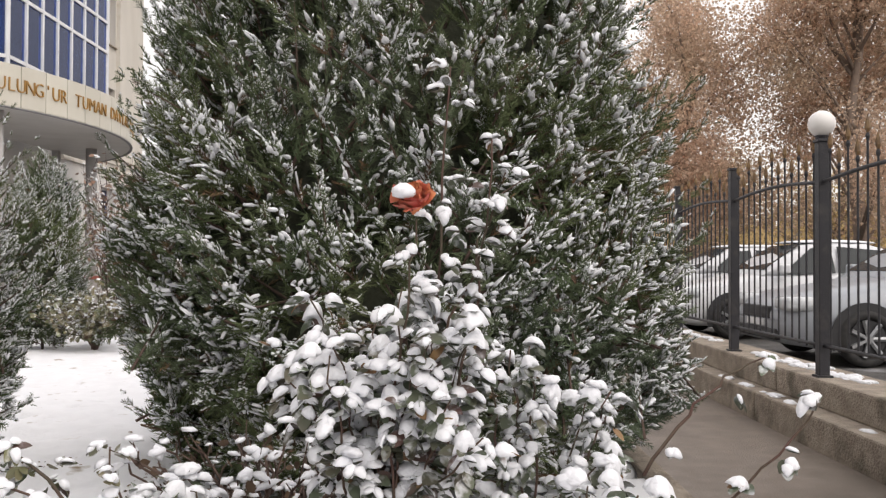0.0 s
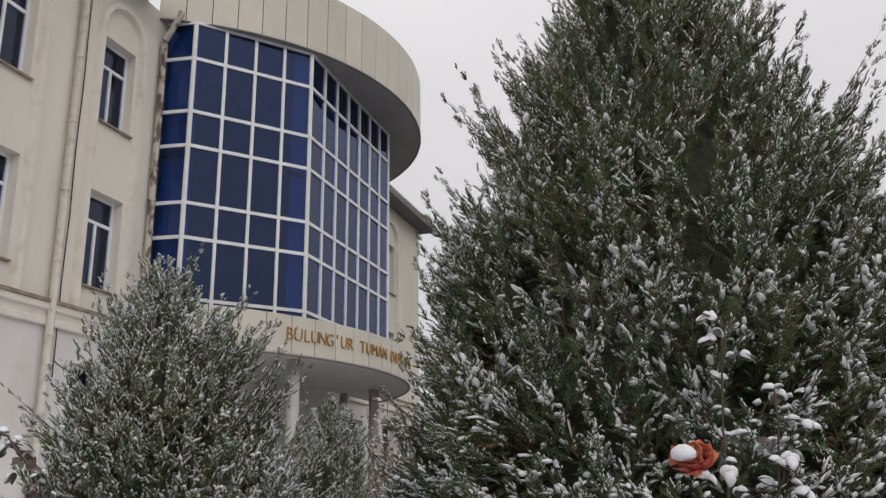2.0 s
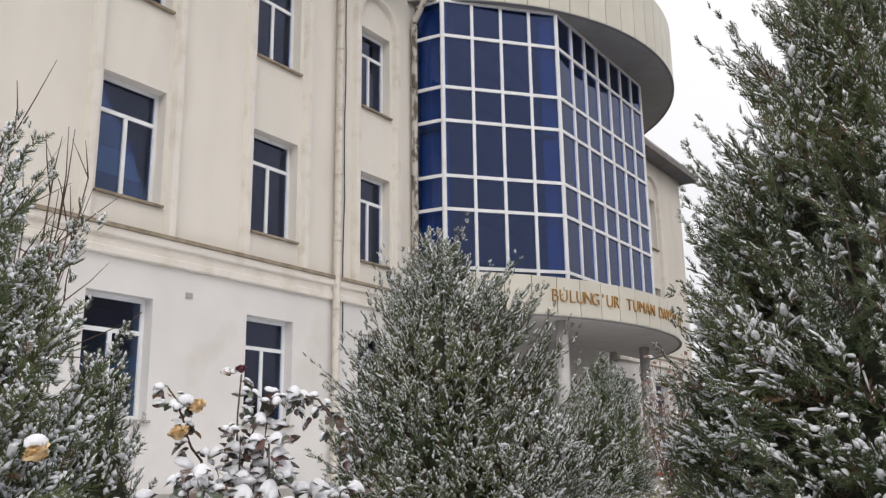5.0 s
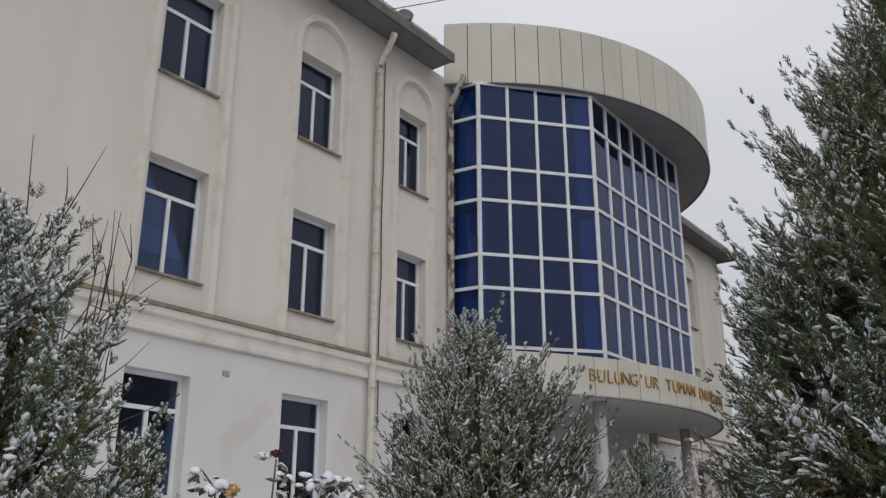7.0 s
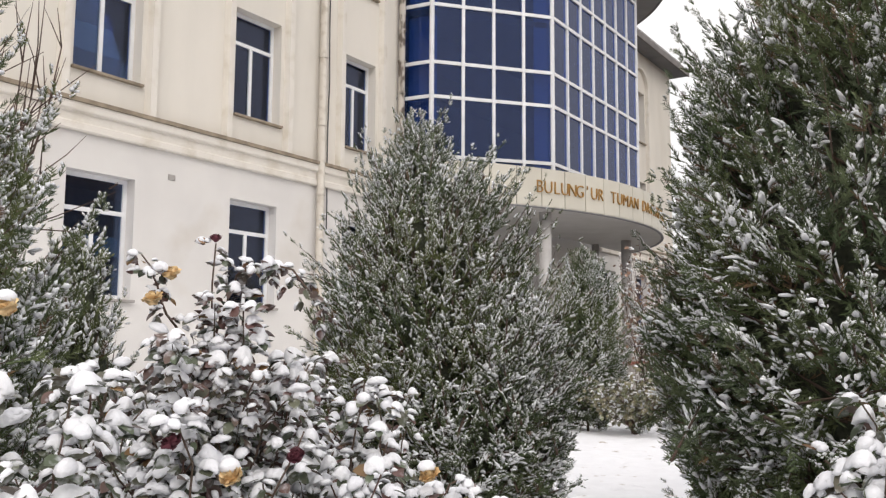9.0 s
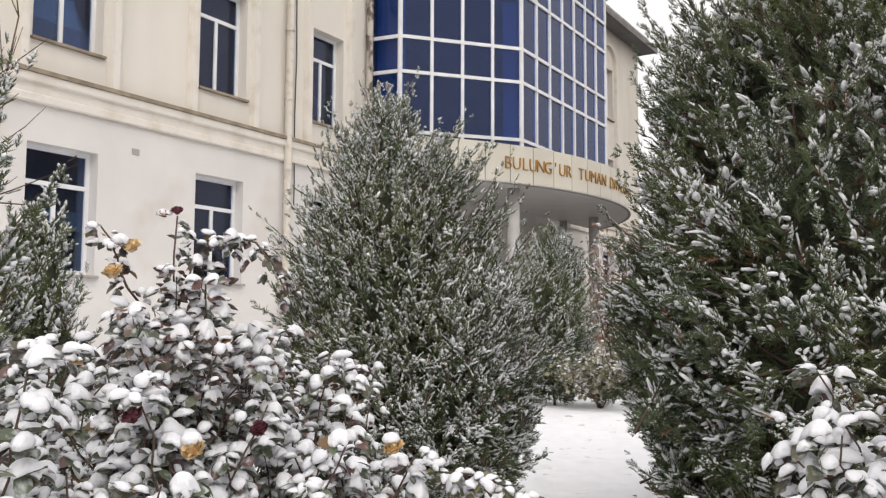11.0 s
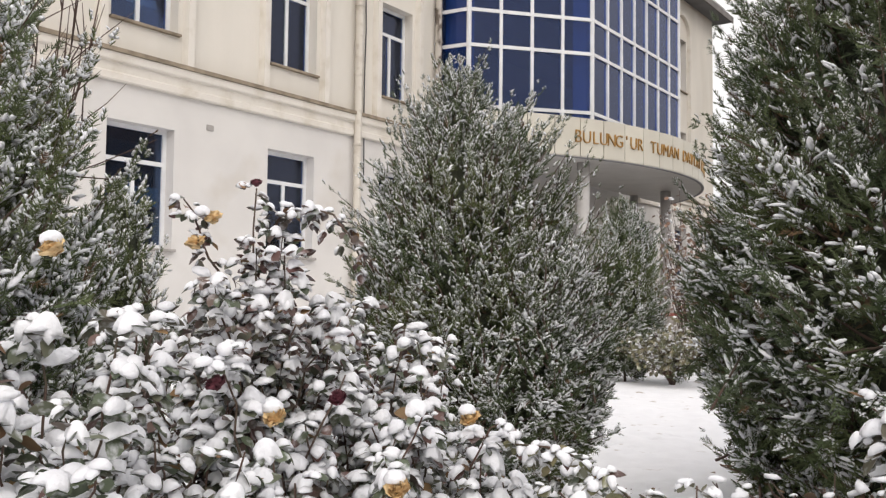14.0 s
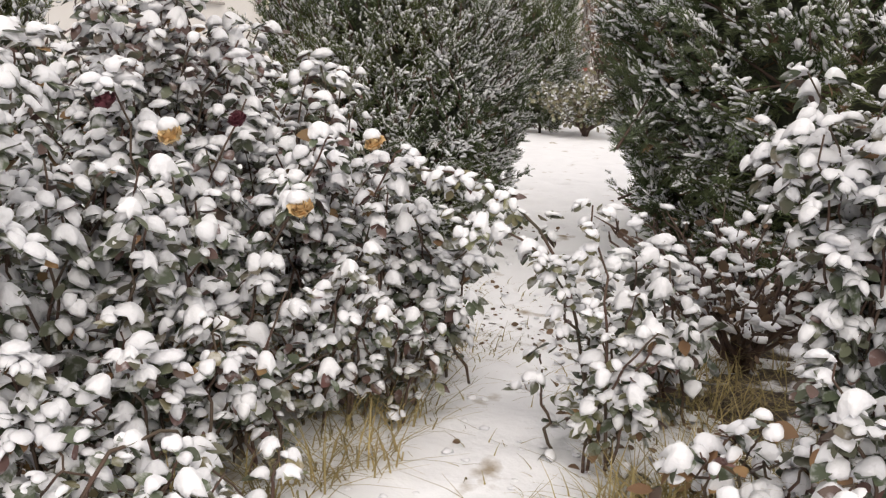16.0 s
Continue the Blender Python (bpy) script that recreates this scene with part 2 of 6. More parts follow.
M_PLANE = material("plane_leaf", (0.64, 0.48, 0.37), 0.8, (0.56, 0.45, 0.34), 0.35, 3.0, island=0.3, trans=0.62)
M_PLANE_B = material("plane_leaf_green", (0.60, 0.47, 0.24), 0.8, (0.48, 0.36, 0.18), 0.35, 3.0, island=0.35, trans=0.45)


def evergreen(name, dark, light, blue):
    return material(name, dark, 0.65, light, 2.2, 4.0, low=0.38, high=0.66, island=0.22, stain=blue, stain_scale=1.1, stain_low=0.48, stain_high=0.72, spec=0.3)


M_THUJA = evergreen("thuja_green", (0.082, 0.112, 0.054), (0.145, 0.165, 0.066), (0.098, 0.128, 0.092))
M_THUJA_BROWN = material("thuja_brown", (0.11, 0.065, 0.04), 0.7, (0.16, 0.10, 0.05), 5.0, island=0.4)
# deep shade inside the crowns, put into the shell's colour
M_CORE = material("crown_inner_shade", (0.026, 0.032, 0.020), 0.95, (0.045, 0.048, 0.030), 14.0, 6.0, bump=1.0, bump_scale=25.0)

# ---- mesh helpers ----
ORIGIN = {}


def mesh_np(name, verts, faces, smooth=True):
    """A mesh from arrays; faces all triangles or all quads."""
    me = bpy.data.meshes.new(name)
    k = faces.shape[1]
    me.vertices.add(len(verts))
    me.vertices.foreach_set("co", np.asarray(verts, np.float32).ravel())
    me.loops.add(faces.size)
    me.loops.foreach_set("vertex_index", faces.astype(np.int32).ravel())
    me.polygons.add(len(faces))
    me.polygons.foreach_set("loop_start", (np.arange(len(faces)) * k).astype(np.int32))
    me.update(calc_edges=True)
    me.polygons.foreach_set("use_smooth", np.full(len(faces), smooth))
    return me


def thing(name, at, label, category, group="", kind=""):
    ob = new(name)
    ob.empty_display_size = 0.1
    ob.location = at
    ORIGIN[ob] = Vector(at)
    return tagged(ob, label, category, group, kind)


def part(name, shape, mat, parent, label="", smooth=False):
    """Links a bmesh or a mesh, built in world places, as one mesh under a thing or a part."""
    if isinstance(shape, bmesh.types.BMesh):
        me = bpy.data.meshes.new(name)
        shape.to_mesh(me)
        shape.free()
        if smooth:
            me.polygons.foreach_set("use_smooth", np.full(len(me.polygons), True))
    else:
        me = shape
    ob = new(name, me)
    if mat:
        me.materials.append(mat)
    if parent is not None:
        me.transform(Matrix.Translation(-ORIGIN[parent]))
        ob.parent = parent
        ORIGIN[ob] = ORIGIN[parent]
    if label:
        ob["label"] = label
    return ob


def solo(name, shape, mat, label, category, kind="", group="", smooth=False):
    """A thing or a piece of the setting that is one mesh."""
    ob = part(name, shape, mat, None, smooth=smooth)
    ORIGIN[ob] = Vector((0, 0, 0))
    return tagged(ob, label, category, group, kind)


def share(name, me, m, parent):
    """One more object on a mesh, at the world pose m."""
    ob = new(name, me)
    ob.parent = parent
    ob.matrix_basis = Matrix.Translation(-ORIGIN[parent]) @ m
    return ob


def box(bm, lo, hi, bevel=0.0):
    r = bmesh.ops.create_cube(bm, size=1)
    c = [(a + b) / 2 for a, b in zip(lo, hi)]
    s = [abs(b - a) for a, b in zip(lo, hi)]
    bmesh.ops.transform(bm, matrix=Matrix.Translation(c) @ Matrix.Diagonal((*s, 1)), verts=r["verts"])
    if bevel:
        es = list({e for v in r["verts"] for e in v.link_edges})
        bmesh.ops.bevel(bm, geom=es, offset=bevel, segments=2, affect="EDGES", profile=0.5)
    return bm


def boxed(lo, hi, bevel=0.0):
    return box(bmesh.new(), lo, hi, bevel)


def prism(points, z0, z1):
    """An upright prism over a plan polygon."""
    bm = bmesh.new()
    a = [bm.verts.new((x, y, z0)) for x, y in points]
    b = [bm.verts.new((x, y, z1)) for x, y in points]
    bm.faces.new(a[::-1])
    bm.faces.new(b)
    for i in range(len(a)):
        j = (i + 1) % len(a)
        bm.faces.new((a[i], a[j], b[j], b[i]))
    bmesh.ops.recalc_face_normals(bm, faces=bm.faces)
    return bm


def tube(bm, points, radii, sides=8, cap=True):
    """A tube along points with a radius at each."""
    pts = [Vector(p) for p in points]
    rings = []
    for i, p in enumerate(pts):
        d = (pts[min(i + 1, len(pts) - 1)] - pts[max(i - 1, 0)]).normalized()
        u = d.orthogonal().normalized() if abs(d.z) > 0.95 else d.cross(Vector((0, 0, 1))).normalized()
        v = d.cross(u)
        r = radii[i] if hasattr(radii, "__len__") else radii
        rings.append([bm.verts.new(p + (u * math.cos(a) + v * math.sin(a)) * r) for a in (2 * math.pi * k / sides for k in range(sides))])
    for a, b in zip(rings, rings[1:]):
        for k in range(sides):
            bm.faces.new((a[k], a[(k + 1) % sides], b[(k + 1) % sides], b[k]))
    if cap:
        bm.faces.new(rings[0][::-1])
        bm.faces.new(rings[-1])
    return bm


def wall_yz(x0, x1, ylo, yhi, zlo, zhi, holes):
    """A wall slab in the y-z plane from x0 (outside) to x1 with openings (y0, y1, z0, z1) cut through."""
    ys = sorted({ylo, yhi, *(v for h in holes for v in h[:2])})
    zs = sorted({zlo, zhi, *(v for h in holes for v in h[2:])})
    bm = bmesh.new()
    grid = {}

    def vert(x, i, j):
        if (x, i, j) not in grid:
            grid[x, i, j] = bm.verts.new((x, ys[i], zs[j]))
        return grid[x, i, j]

    def solid(i, j):
        if not (0 <= i < len(ys) - 1 and 0 <= j < len(zs) - 1):
            return False
        cy, cz = (ys[i] + ys[i + 1]) / 2, (zs[j] + zs[j + 1]) / 2
        return not any(a < cy < b and c < cz < d for a, b, c, d in holes)
    for i in range(len(ys) - 1):
        for j in range(len(zs) - 1):
            if not solid(i, j):
                continue
            for x in (x0, x1):
                bm.faces.new([vert(x, i, j), vert(x, i + 1, j), vert(x, i + 1, j + 1), vert(x, i, j + 1)])
            for (di, dj), (a, b) in (((-1, 0), ((i, j), (i, j + 1))), ((1, 0), ((i + 1, j), (i + 1, j + 1))),
                                     ((0, -1), ((i, j), (i + 1, j))), ((0, 1), ((i, j + 1), (i + 1, j + 1)))):
                if not solid(i + di, j + dj):
                    bm.faces.new([vert(x0, *a), vert(x0, *b), vert(x1, *b), vert(x1, *a)])
    bmesh.ops.recalc_face_normals(bm, faces=bm.faces)
    return bm


# ---- the setting: ground, bed, path, wall ----
BED_X, PATH_Z, LOT_Z = 0.98, -0.35, -0.10


def smooth_noise(x, y, s):
    return noise.noise(Vector((x * s, y * s, 3.7)))


def ground_sheet():
    """One sheet to the horizon."""
    bm = bmesh.new()
    bmesh.ops.create_grid(bm, x_segments=60, y_segments=60, size=1500)
    for v in bm.verts:
        v.co.z = PATH_Z - 0.06
    return bm


solo("ground", ground_sheet(), M_ASPHALT, "wet asphalt ground with patches of snow", "ground", "structure")
solo("path", boxed((BED_X - 0.05, -6, PATH_Z - 0.05), (2.78, 42, PATH_Z)), M_WET, "wet worn concrete path beside the bed", "path", "structure")
solo("parking_lot", boxed((3.42, -8, PATH_Z - 0.05), (13.0, 60, LOT_Z)), M_ASPHALT, "dark wet asphalt parking strip behind the fence", "road", "structure")


def bed_height(x, y):
    """The snow's surface over the planted bed: hummocks and hollows."""
    h = 0.030 * smooth_noise(x, y, 1.1) + 0.022 * smooth_noise(x, y, 3.3) + 0.013 * smooth_noise(x, y, 9.0) + 0.008 * smooth_noise(x, y, 21.0)
    p = smooth_noise(x + 9.3, y, 6.5)
    if p > 0.42:
        h -= (p - 0.42) * 0.16
    return h


def bed_mesh():
    xs = np.concatenate([np.arange(-11.0, -4.0, 0.25), np.arange(-4.0, BED_X + 0.001, 0.04)])
    ys = np.concatenate([np.arange(-4.0, 0.4, 0.25), np.arange(0.4, 6.5, 0.04), np.arange(6.5, 18.0, 0.12)])
    gx, gy = np.meshgrid(xs, ys, indexing="ij")
    z = np.array([bed_height(a, b) for a, b in zip(gx.ravel(), gy.ravel())])
    v = np.stack([gx.ravel(), gy.ravel(), z], 1)
    nx, ny = len(xs), len(ys)
    i = (np.arange(nx - 1)[:, None] * ny + np.arange(ny - 1)[None, :]).ravel()
    return mesh_np("flower_bed", v, np.stack([i, i + ny, i + ny + 1, i + 1], 1))


solo("flower_bed", bed_mesh(), M_GROUND_SNOW, "raised planting bed under fresh snow with leaf litter", "bed", "structure")
solo("kerb", boxed((BED_X - 0.02, -4, PATH_Z - 0.02), (BED_X + 0.1, 18, 0.02), 0.012), M_CONCRETE, "worn concrete kerb of the bed", "kerb", "structure")
solo("bed_soil", boxed((-11.0, -4, PATH_Z), (BED_X - 0.02, 18, -0.13)), M_EARTH, "dark soil below the snow", "ground", "structure")

retaining = thing("retaining_wall", (3.0, 10, PATH_Z), "stained two-step concrete retaining wall under the fence", "wall", kind="structure")
for k in range(12):
    y0 = -4 + k * 3.9
    lower = boxed((2.74, y0, PATH_Z - 0.03), (3.02, y0 + 3.885, -0.10), 0.018)
    part("lower_block", lower, M_CONCRETE, retaining)
    upper = boxed((2.93, y0, -0.104), (3.42, y0 + 3.88, 0.12), 0.02)
    part("upper_block", upper, M_CONCRETE, retaining)

# ---- the office building ----
FX, GX = -11.2, -11.42           # face of the front wall, plane of the window glass
building = thing("office_building", (-15, 15, -0.1), "cream plastered three-storey building with blue glass bay", "building")
COLUMNS = [(7.22, 8.38), (10.30, 11.42), (13.25, 14.25), (26.2, 27.2), (29.0, 30.1)]
FLOORS = [(1.70, 3.53), (5.02, 6.92), (8.37, 10.22)]
holes_up = [(a, b, *FLOORS[k]) for a, b in COLUMNS for k in (1, 2)]
holes_low = [(a, b, *FLOORS[0]) for a, b in COLUMNS] + [(18.6, 21.8, 0.75, 3.2)]
bay_hole = (15.30, 25.10, 4.95, 11.5)
part("upper_wall", wall_yz(FX, FX - 0.5, -9.0, 32.9, 4.30, 11.7, holes_up + [bay_hole]), M_PLASTER, building, "cream plaster with rain streaks")
part("lower_wall", wall_yz(FX - 0.012, FX - 0.5, -9.0, 32.9, -0.2, 4.296, holes_low), M_PLASTER_LOW, building, "whitish plaster")
part("end_wall", boxed((-24.0, 32.4, -0.2), (FX - 0.51, 32.9, 11.7)), M_PLASTER, building)
part("rear_wall", boxed((-24.5, -9, -0.2), (-24.02, 32.9, 11.7)), M_PLASTER, building)
part("near_wall", boxed((-24.0, -9, -0.2), (FX - 0.51, -8.5, 11.7)), M_PLASTER, building)
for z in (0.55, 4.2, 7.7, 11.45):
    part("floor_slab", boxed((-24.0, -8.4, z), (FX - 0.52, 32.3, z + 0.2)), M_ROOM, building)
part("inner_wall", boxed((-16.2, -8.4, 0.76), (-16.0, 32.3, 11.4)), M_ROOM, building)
part("plinth", wall_yz(FX + 0.05, FX - 0.01, -9.0, 15.0, -0.2, 0.62, []), M_STEP, building, "grey plinth")


def cornice(y0, y1):
    prof = [(-0.008, 4.07), (0.05, 4.07), (0.07, 4.09), (0.07, 4.18), (0.045, 4.205), (0.045, 4.33), (0.10, 4.35), (0.11, 4.37), (0.11, 4.47), (-0.008, 4.47)]
    bm = bmesh.new()
    a = [bm.verts.new((FX + d, y0, z)) for d, z in prof]
    b = [bm.verts.new((FX + d, y1, z)) for d, z in prof]
    for k in range(len(a)):
        n = (k + 1) % len(a)
        bm.faces.new((a[k], a[n], b[n], b[k]))
    bm.faces.new(a)
    bm.faces.new(b[::-1])
    bmesh.ops.recalc_face_normals(bm, faces=bm.faces)
    return bm


for y0, y1 in ((-9.0, 14.45), (25.9, 32.95)):
    c = part("cornice", cornice(y0, y1), M_TRIM, building, "moulded string course")
    part("cornice_flashing", boxed((FX, y0, 4.474), (FX + 0.14, y1, 4.535)), M_LEDGE, c, "weathered dark ledge")


def surround(y0, y1):
    """A raised moulding round one column of windows, with a round head."""
    w, out, base = 0.17, 0.12, 4.54
    yc, r1 = (y0 + y1) / 2, (y1 - y0) / 2 + 0.09
    r2 = r1 + w
    spring = 10.37
    inner = [(yc - r1, base)] + [(yc - r1 * math.cos(a), spring + r1 * math.sin(a)) for a in (math.pi * k / 18 for k in range(19))] + [(yc + r1, base)]
    outer = [(yc - r2, base)] + [(yc - r2 * math.cos(a), spring + r2 * math.sin(a)) for a in (math.pi * k / 18 for k in range(19))] + [(yc + r2, base)]
    bm = bmesh.new()
    rows = []
    for (a, b), (c, d) in zip(inner, outer):
        rows.append([bm.verts.new((FX - 0.002, a, b)), bm.verts.new((FX + out, a + (c - a) * 0.15, b + (d - b) * 0.15)),
                     bm.verts.new((FX + out, a + (c - a) * 0.85, b + (d - b) * 0.85)), bm.verts.new((FX - 0.002, c, d))])
    for p, q in zip(rows, rows[1:]):
        for k in range(3):
            bm.faces.new((p[k], p[k + 1], q[k + 1], q[k]))
    bmesh.ops.recalc_face_normals(bm, faces=bm.faces)
    return bm


def window(y0, y1, z0, z1, blind, sill_mat):
    """A white casement: frame with a transom light over two leaves, glass, sill, and a blind behind."""
    t, xf = 0.065, GX
    zt = z0 + (z1 - z0) * 0.71
    yc = (y0 + y1) / 2
    fr = wall_yz(xf + 0.02, xf - 0.05, y0, y1, z0, z1, [(y0 + t, y1 - t, zt + t / 2, z1 - t), (y0 + t, yc - t / 2, z0 + t, zt - t / 2), (yc + t / 2, y1 - t, z0 + t, zt - t / 2)])
    w = part("window", fr, M_WHITE, building, "white plastic casement with dark glass")
    for a, b, c, d in ((y0 + t, y1 - t, zt + t / 2, z1 - t), (y0 + t, yc - t / 2, z0 + t, zt - t / 2), (yc + t / 2, y1 - t, z0 + t, zt - t / 2)):
        part("pane", boxed((xf - 0.02, a, c), (xf - 0.012, b, d)), M_GLASS_WIN, w).visible_shadow = False
    part("sill", boxed((FX - 0.2, y0 - 0.03, z0 - 0.045), (FX + 0.07, y1 + 0.03, z0 - 0.002), 0.008), sill_mat, w)
    if blind:
        part("blind", boxed((xf - 0.16, y0 + 0.02, z0 + (z1 - z0) * blind[0]), (xf - 0.14, y1 - 0.02, z0 + (z1 - z0) * blind[1])), M_BLIND, w, "blue roller blind")
    return w


BLINDS = {(0, 0): (0.36, 0.52), (0, 1): (0.22, 0.44), (1, 0): (0.0, 0.2), (0, 2): (0.7, 0.8)}
for ci, (a, b) in enumerate(COLUMNS):
    part("window_surround", surround(a, b), M_TRIM, building, "raised round-headed moulding")
    for fi, (c, d) in enumerate(FLOORS):
        window(a, b, c, d, BLINDS.get((ci, fi)), M_LEDGE if fi else M_STEP)
part("plaster_scar", prism([(FX - 0.02, 8.98), (FX + 0.002, 8.99), (FX + 0.006, 9.05), (FX + 0.002, 9.12), (FX - 0.02, 9.13)], 3.63, 3.72), M_STEP, building, "grey patch of bare cement")

# eaves, gutter rail, roof
for y0, y1 in ((-9.4, 14.45), (25.6, 33.4)):
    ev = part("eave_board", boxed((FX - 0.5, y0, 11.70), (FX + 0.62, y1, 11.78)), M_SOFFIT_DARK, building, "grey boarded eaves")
    part("eaves_edge", boxed((FX + 0.60, y0, 11.66), (FX + 0.66, y1, 11.90), 0.01), M_METAL, ev, "dark metal eaves edge")
    rail = bmesh.new()
    for z in (12.0, 12.14):
        tube(rail, [(FX + 0.45, y0, z), (FX + 0.45, y1 - 0.4, z)], 0.012, 6)
    for k in range(int((y1 - y0) / 0.5)):
        tube(rail, [(FX + 0.45, y0 + k * 0.5, 11.9), (FX + 0.45, y0 + k * 0.5, 12.15)], 0.010, 5)
    part("snow_guard", rail, M_METAL, building, "metal snow guard rail on the roof edge")
    roof = bmesh.new()
    q = [roof.verts.new(p) for p in ((FX + 0.64, y0, 11.91), (FX + 0.64, y1, 11.91), (-18, y1, 14.0), (-18, y0, 14.0), (-24.8, y1, 11.9), (-24.8, y0, 11.9))]
    roof.faces.new((q[0], q[1], q[2], q[3]))
    roof.faces.new((q[3], q[2], q[4], q[5]))
    roof.faces.new((q[0], q[3], q[5]))
    roof.faces.new((q[1], q[4], q[2]))
    part("roof", roof, M_METAL, building, "sheet metal roof")

# downpipes with brackets and swan necks
def downpipe(y, ztop, zend, mat, r=0.075):
    bm = tube(bmesh.new(), [(FX + 0.5, y, ztop + 0.75), (FX + 0.45, y, ztop + 0.62), (FX + 0.13, y, ztop + 0.1), (FX + 0.11, y, ztop), (FX + 0.11, y, zend + 0.15), (FX + 0.3, y, zend)], r, 12)
    p = part("downpipe", bm, mat, building, "painted metal downpipe", smooth=True)
    for k in range(8):
        z = zend + 0.9 + k * (ztop - zend - 1.0) / 7
        part("bracket", tube(bmesh.new(), [(FX + 0.11, y, z - 0.02), (FX + 0.11, y, z + 0.02)], r + 0.014, 12), mat, p)


downpipe(12.46, 10.75, 0.3, M_PIPE)
downpipe(15.02, 10.9, 4.9, M_PIPE_OLD)
cable = bmesh.new()
tube(cable, [(FX + 0.03, 12.75 - 0.10 * abs(math.sin(k * 0.7)) * 0.3, 11.6 - k * 0.6) for k in range(15)], 0.012, 5)
part("cable", cable, M_TRIM_BLACK, building, "thin black cable")
fl = part("floodlight", tube(bmesh.new(), [(FX + 0.42, 12.85, 11.98), (FX + 0.62, 12.70, 12.06)], [0.14, 0.17], 14), M_METAL, building, "round floodlight on the roof edge")
part("bracket", boxed((FX + 0.36, 12.78, 11.84), (FX + 0.46, 12.90, 11.98)), M_METAL, fl)

# the glazed bay: plan corners, transom heights, mullions and panes
BAY = [(-11.2, 15.22), (-10.5, 15.32), (-8.67, 17.5), (-8.67, 22.7), (-10.5, 24.88), (-11.2, 24.98)]
BAY_COLS = [1, 4, 7, 4, 1]
BAY_Z = [4.86, 5.12, 6.44, 7.21, 8.52, 9.33, 10.61, 11.50]
bay = thing("curtain_wall", (-9.5, 20.1, 4.8), "white-framed curtain wall of dark blue glass on the building", "glass bay", kind="structure")


def bar(a, b, w, d):
    """A square bar from a to b."""
    a, b = Vector(a), Vector(b)
    z = (b - a).normalized()
    x = z.orthogonal().normalized() if abs(z.z) > 0.9 else z.cross(Vector((0, 0, 1))).normalized()
    y = z.cross(x)
    bm = bmesh.new()
    r = [[bm.verts.new(p + x * i * w / 2 + y * j * d / 2) for i, j in ((-1, -1), (1, -1), (1, 1), (-1, 1))] for p in (a, b)]
    for k in range(4):
        bm.faces.new((r[0][k], r[0][(k + 1) % 4], r[1][(k + 1) % 4], r[1][k]))
    bm.faces.new(r[0][::-1])
    bm.faces.new(r[1])
    bmesh.ops.recalc_face_normals(bm, faces=bm.faces)
    return bm


for s, cols in enumerate(BAY_COLS):
    (xa, ya), (xb, yb) = BAY[s], BAY[s + 1]
    ux, uy = xb - xa, yb - ya
    ln = math.hypot(ux, uy)
    ux, uy = ux / ln, uy / ln
    for z in BAY_Z:
        e = 0.035
        part("transom", bar((xa + ux * e, ya + uy * e, z), (xb - ux * e, yb - uy * e, z), 0.09, 0.075), M_WHITE, bay)
    step = ln / cols
    for c in range(cols):
        if c:
            x, y = xa + ux * step * c, ya + uy * step * c
            m = part("mullion", boxed((-0.035, -0.05, BAY_Z[0]), (0.035, 0.05, BAY_Z[-1])), M_WHITE, None)
            m.data.transform(Matrix.Translation((x, y, 0)) @ Matrix.Rotation(math.atan2(uy, ux), 4, "Z"))
            m.data.transform(Matrix.Translation(-ORIGIN[bay]))
            m.parent = bay
        for r in range(len(BAY_Z) - 1):
            z0, z1 = BAY_Z[r] + 0.03, BAY_Z[r + 1] - 0.03
            p = boxed((0.03, -0.005, z0), (step - 0.03, 0.005, z1))
            tilt = random.uniform(-0.25, 0.25)
            bmesh.ops.transform(p, matrix=Matrix.Translation((xa + ux * step * c, ya + uy * step * c, 0)) @ Matrix.Rotation(math.atan2(uy, ux) + radians(tilt), 4, "Z"), verts=p.verts)
            part("pane", p, M_GLASS, bay).visible_shadow = False
for x, y in BAY[1:-1]:
    part("corner_post", tube(bmesh.new(), [(x, y, BAY_Z[0]), (x, y, BAY_Z[-1])], 0.055, 8), M_WHITE, bay)
# added blue strips behind the panes, standing in for light through the bay's corners
for s, c0, c1 in ((0, 0.1, 0.9), (1, 3.45, 3.92), (1, 0.08, 0.22), (2, 0.05, 0.35)):
    (xa, ya), (xb, yb) = BAY[s], BAY[s + 1]
    ln, cols = math.hypot(xb - xa, yb - ya), BAY_COLS[s]
    ux, uy = (xb - xa) / ln, (yb - ya) / ln
    q = boxed((c0 * ln / cols, 0.14, BAY_Z[0] + 0.1), (c1 * ln / cols, 0.16, BAY_Z[-1] - 0.1))
    bmesh.ops.transform(q, matrix=Matrix.Translation((xa, ya, 0)) @ Matrix.Rotation(math.atan2(uy, ux), 4, "Z"), verts=q.verts)
    part("curtain", q, M_DAYLIGHT_STRIP, bay, "added blue strip imitating daylight through the corner glass")
inner = [(x - 0.15 if x > -11 else x, y) for x, y in BAY]
# dark slab and backing, coloured to look like an unlit interior
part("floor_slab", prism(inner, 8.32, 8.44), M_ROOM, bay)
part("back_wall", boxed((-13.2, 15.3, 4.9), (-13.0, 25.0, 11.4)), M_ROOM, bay)

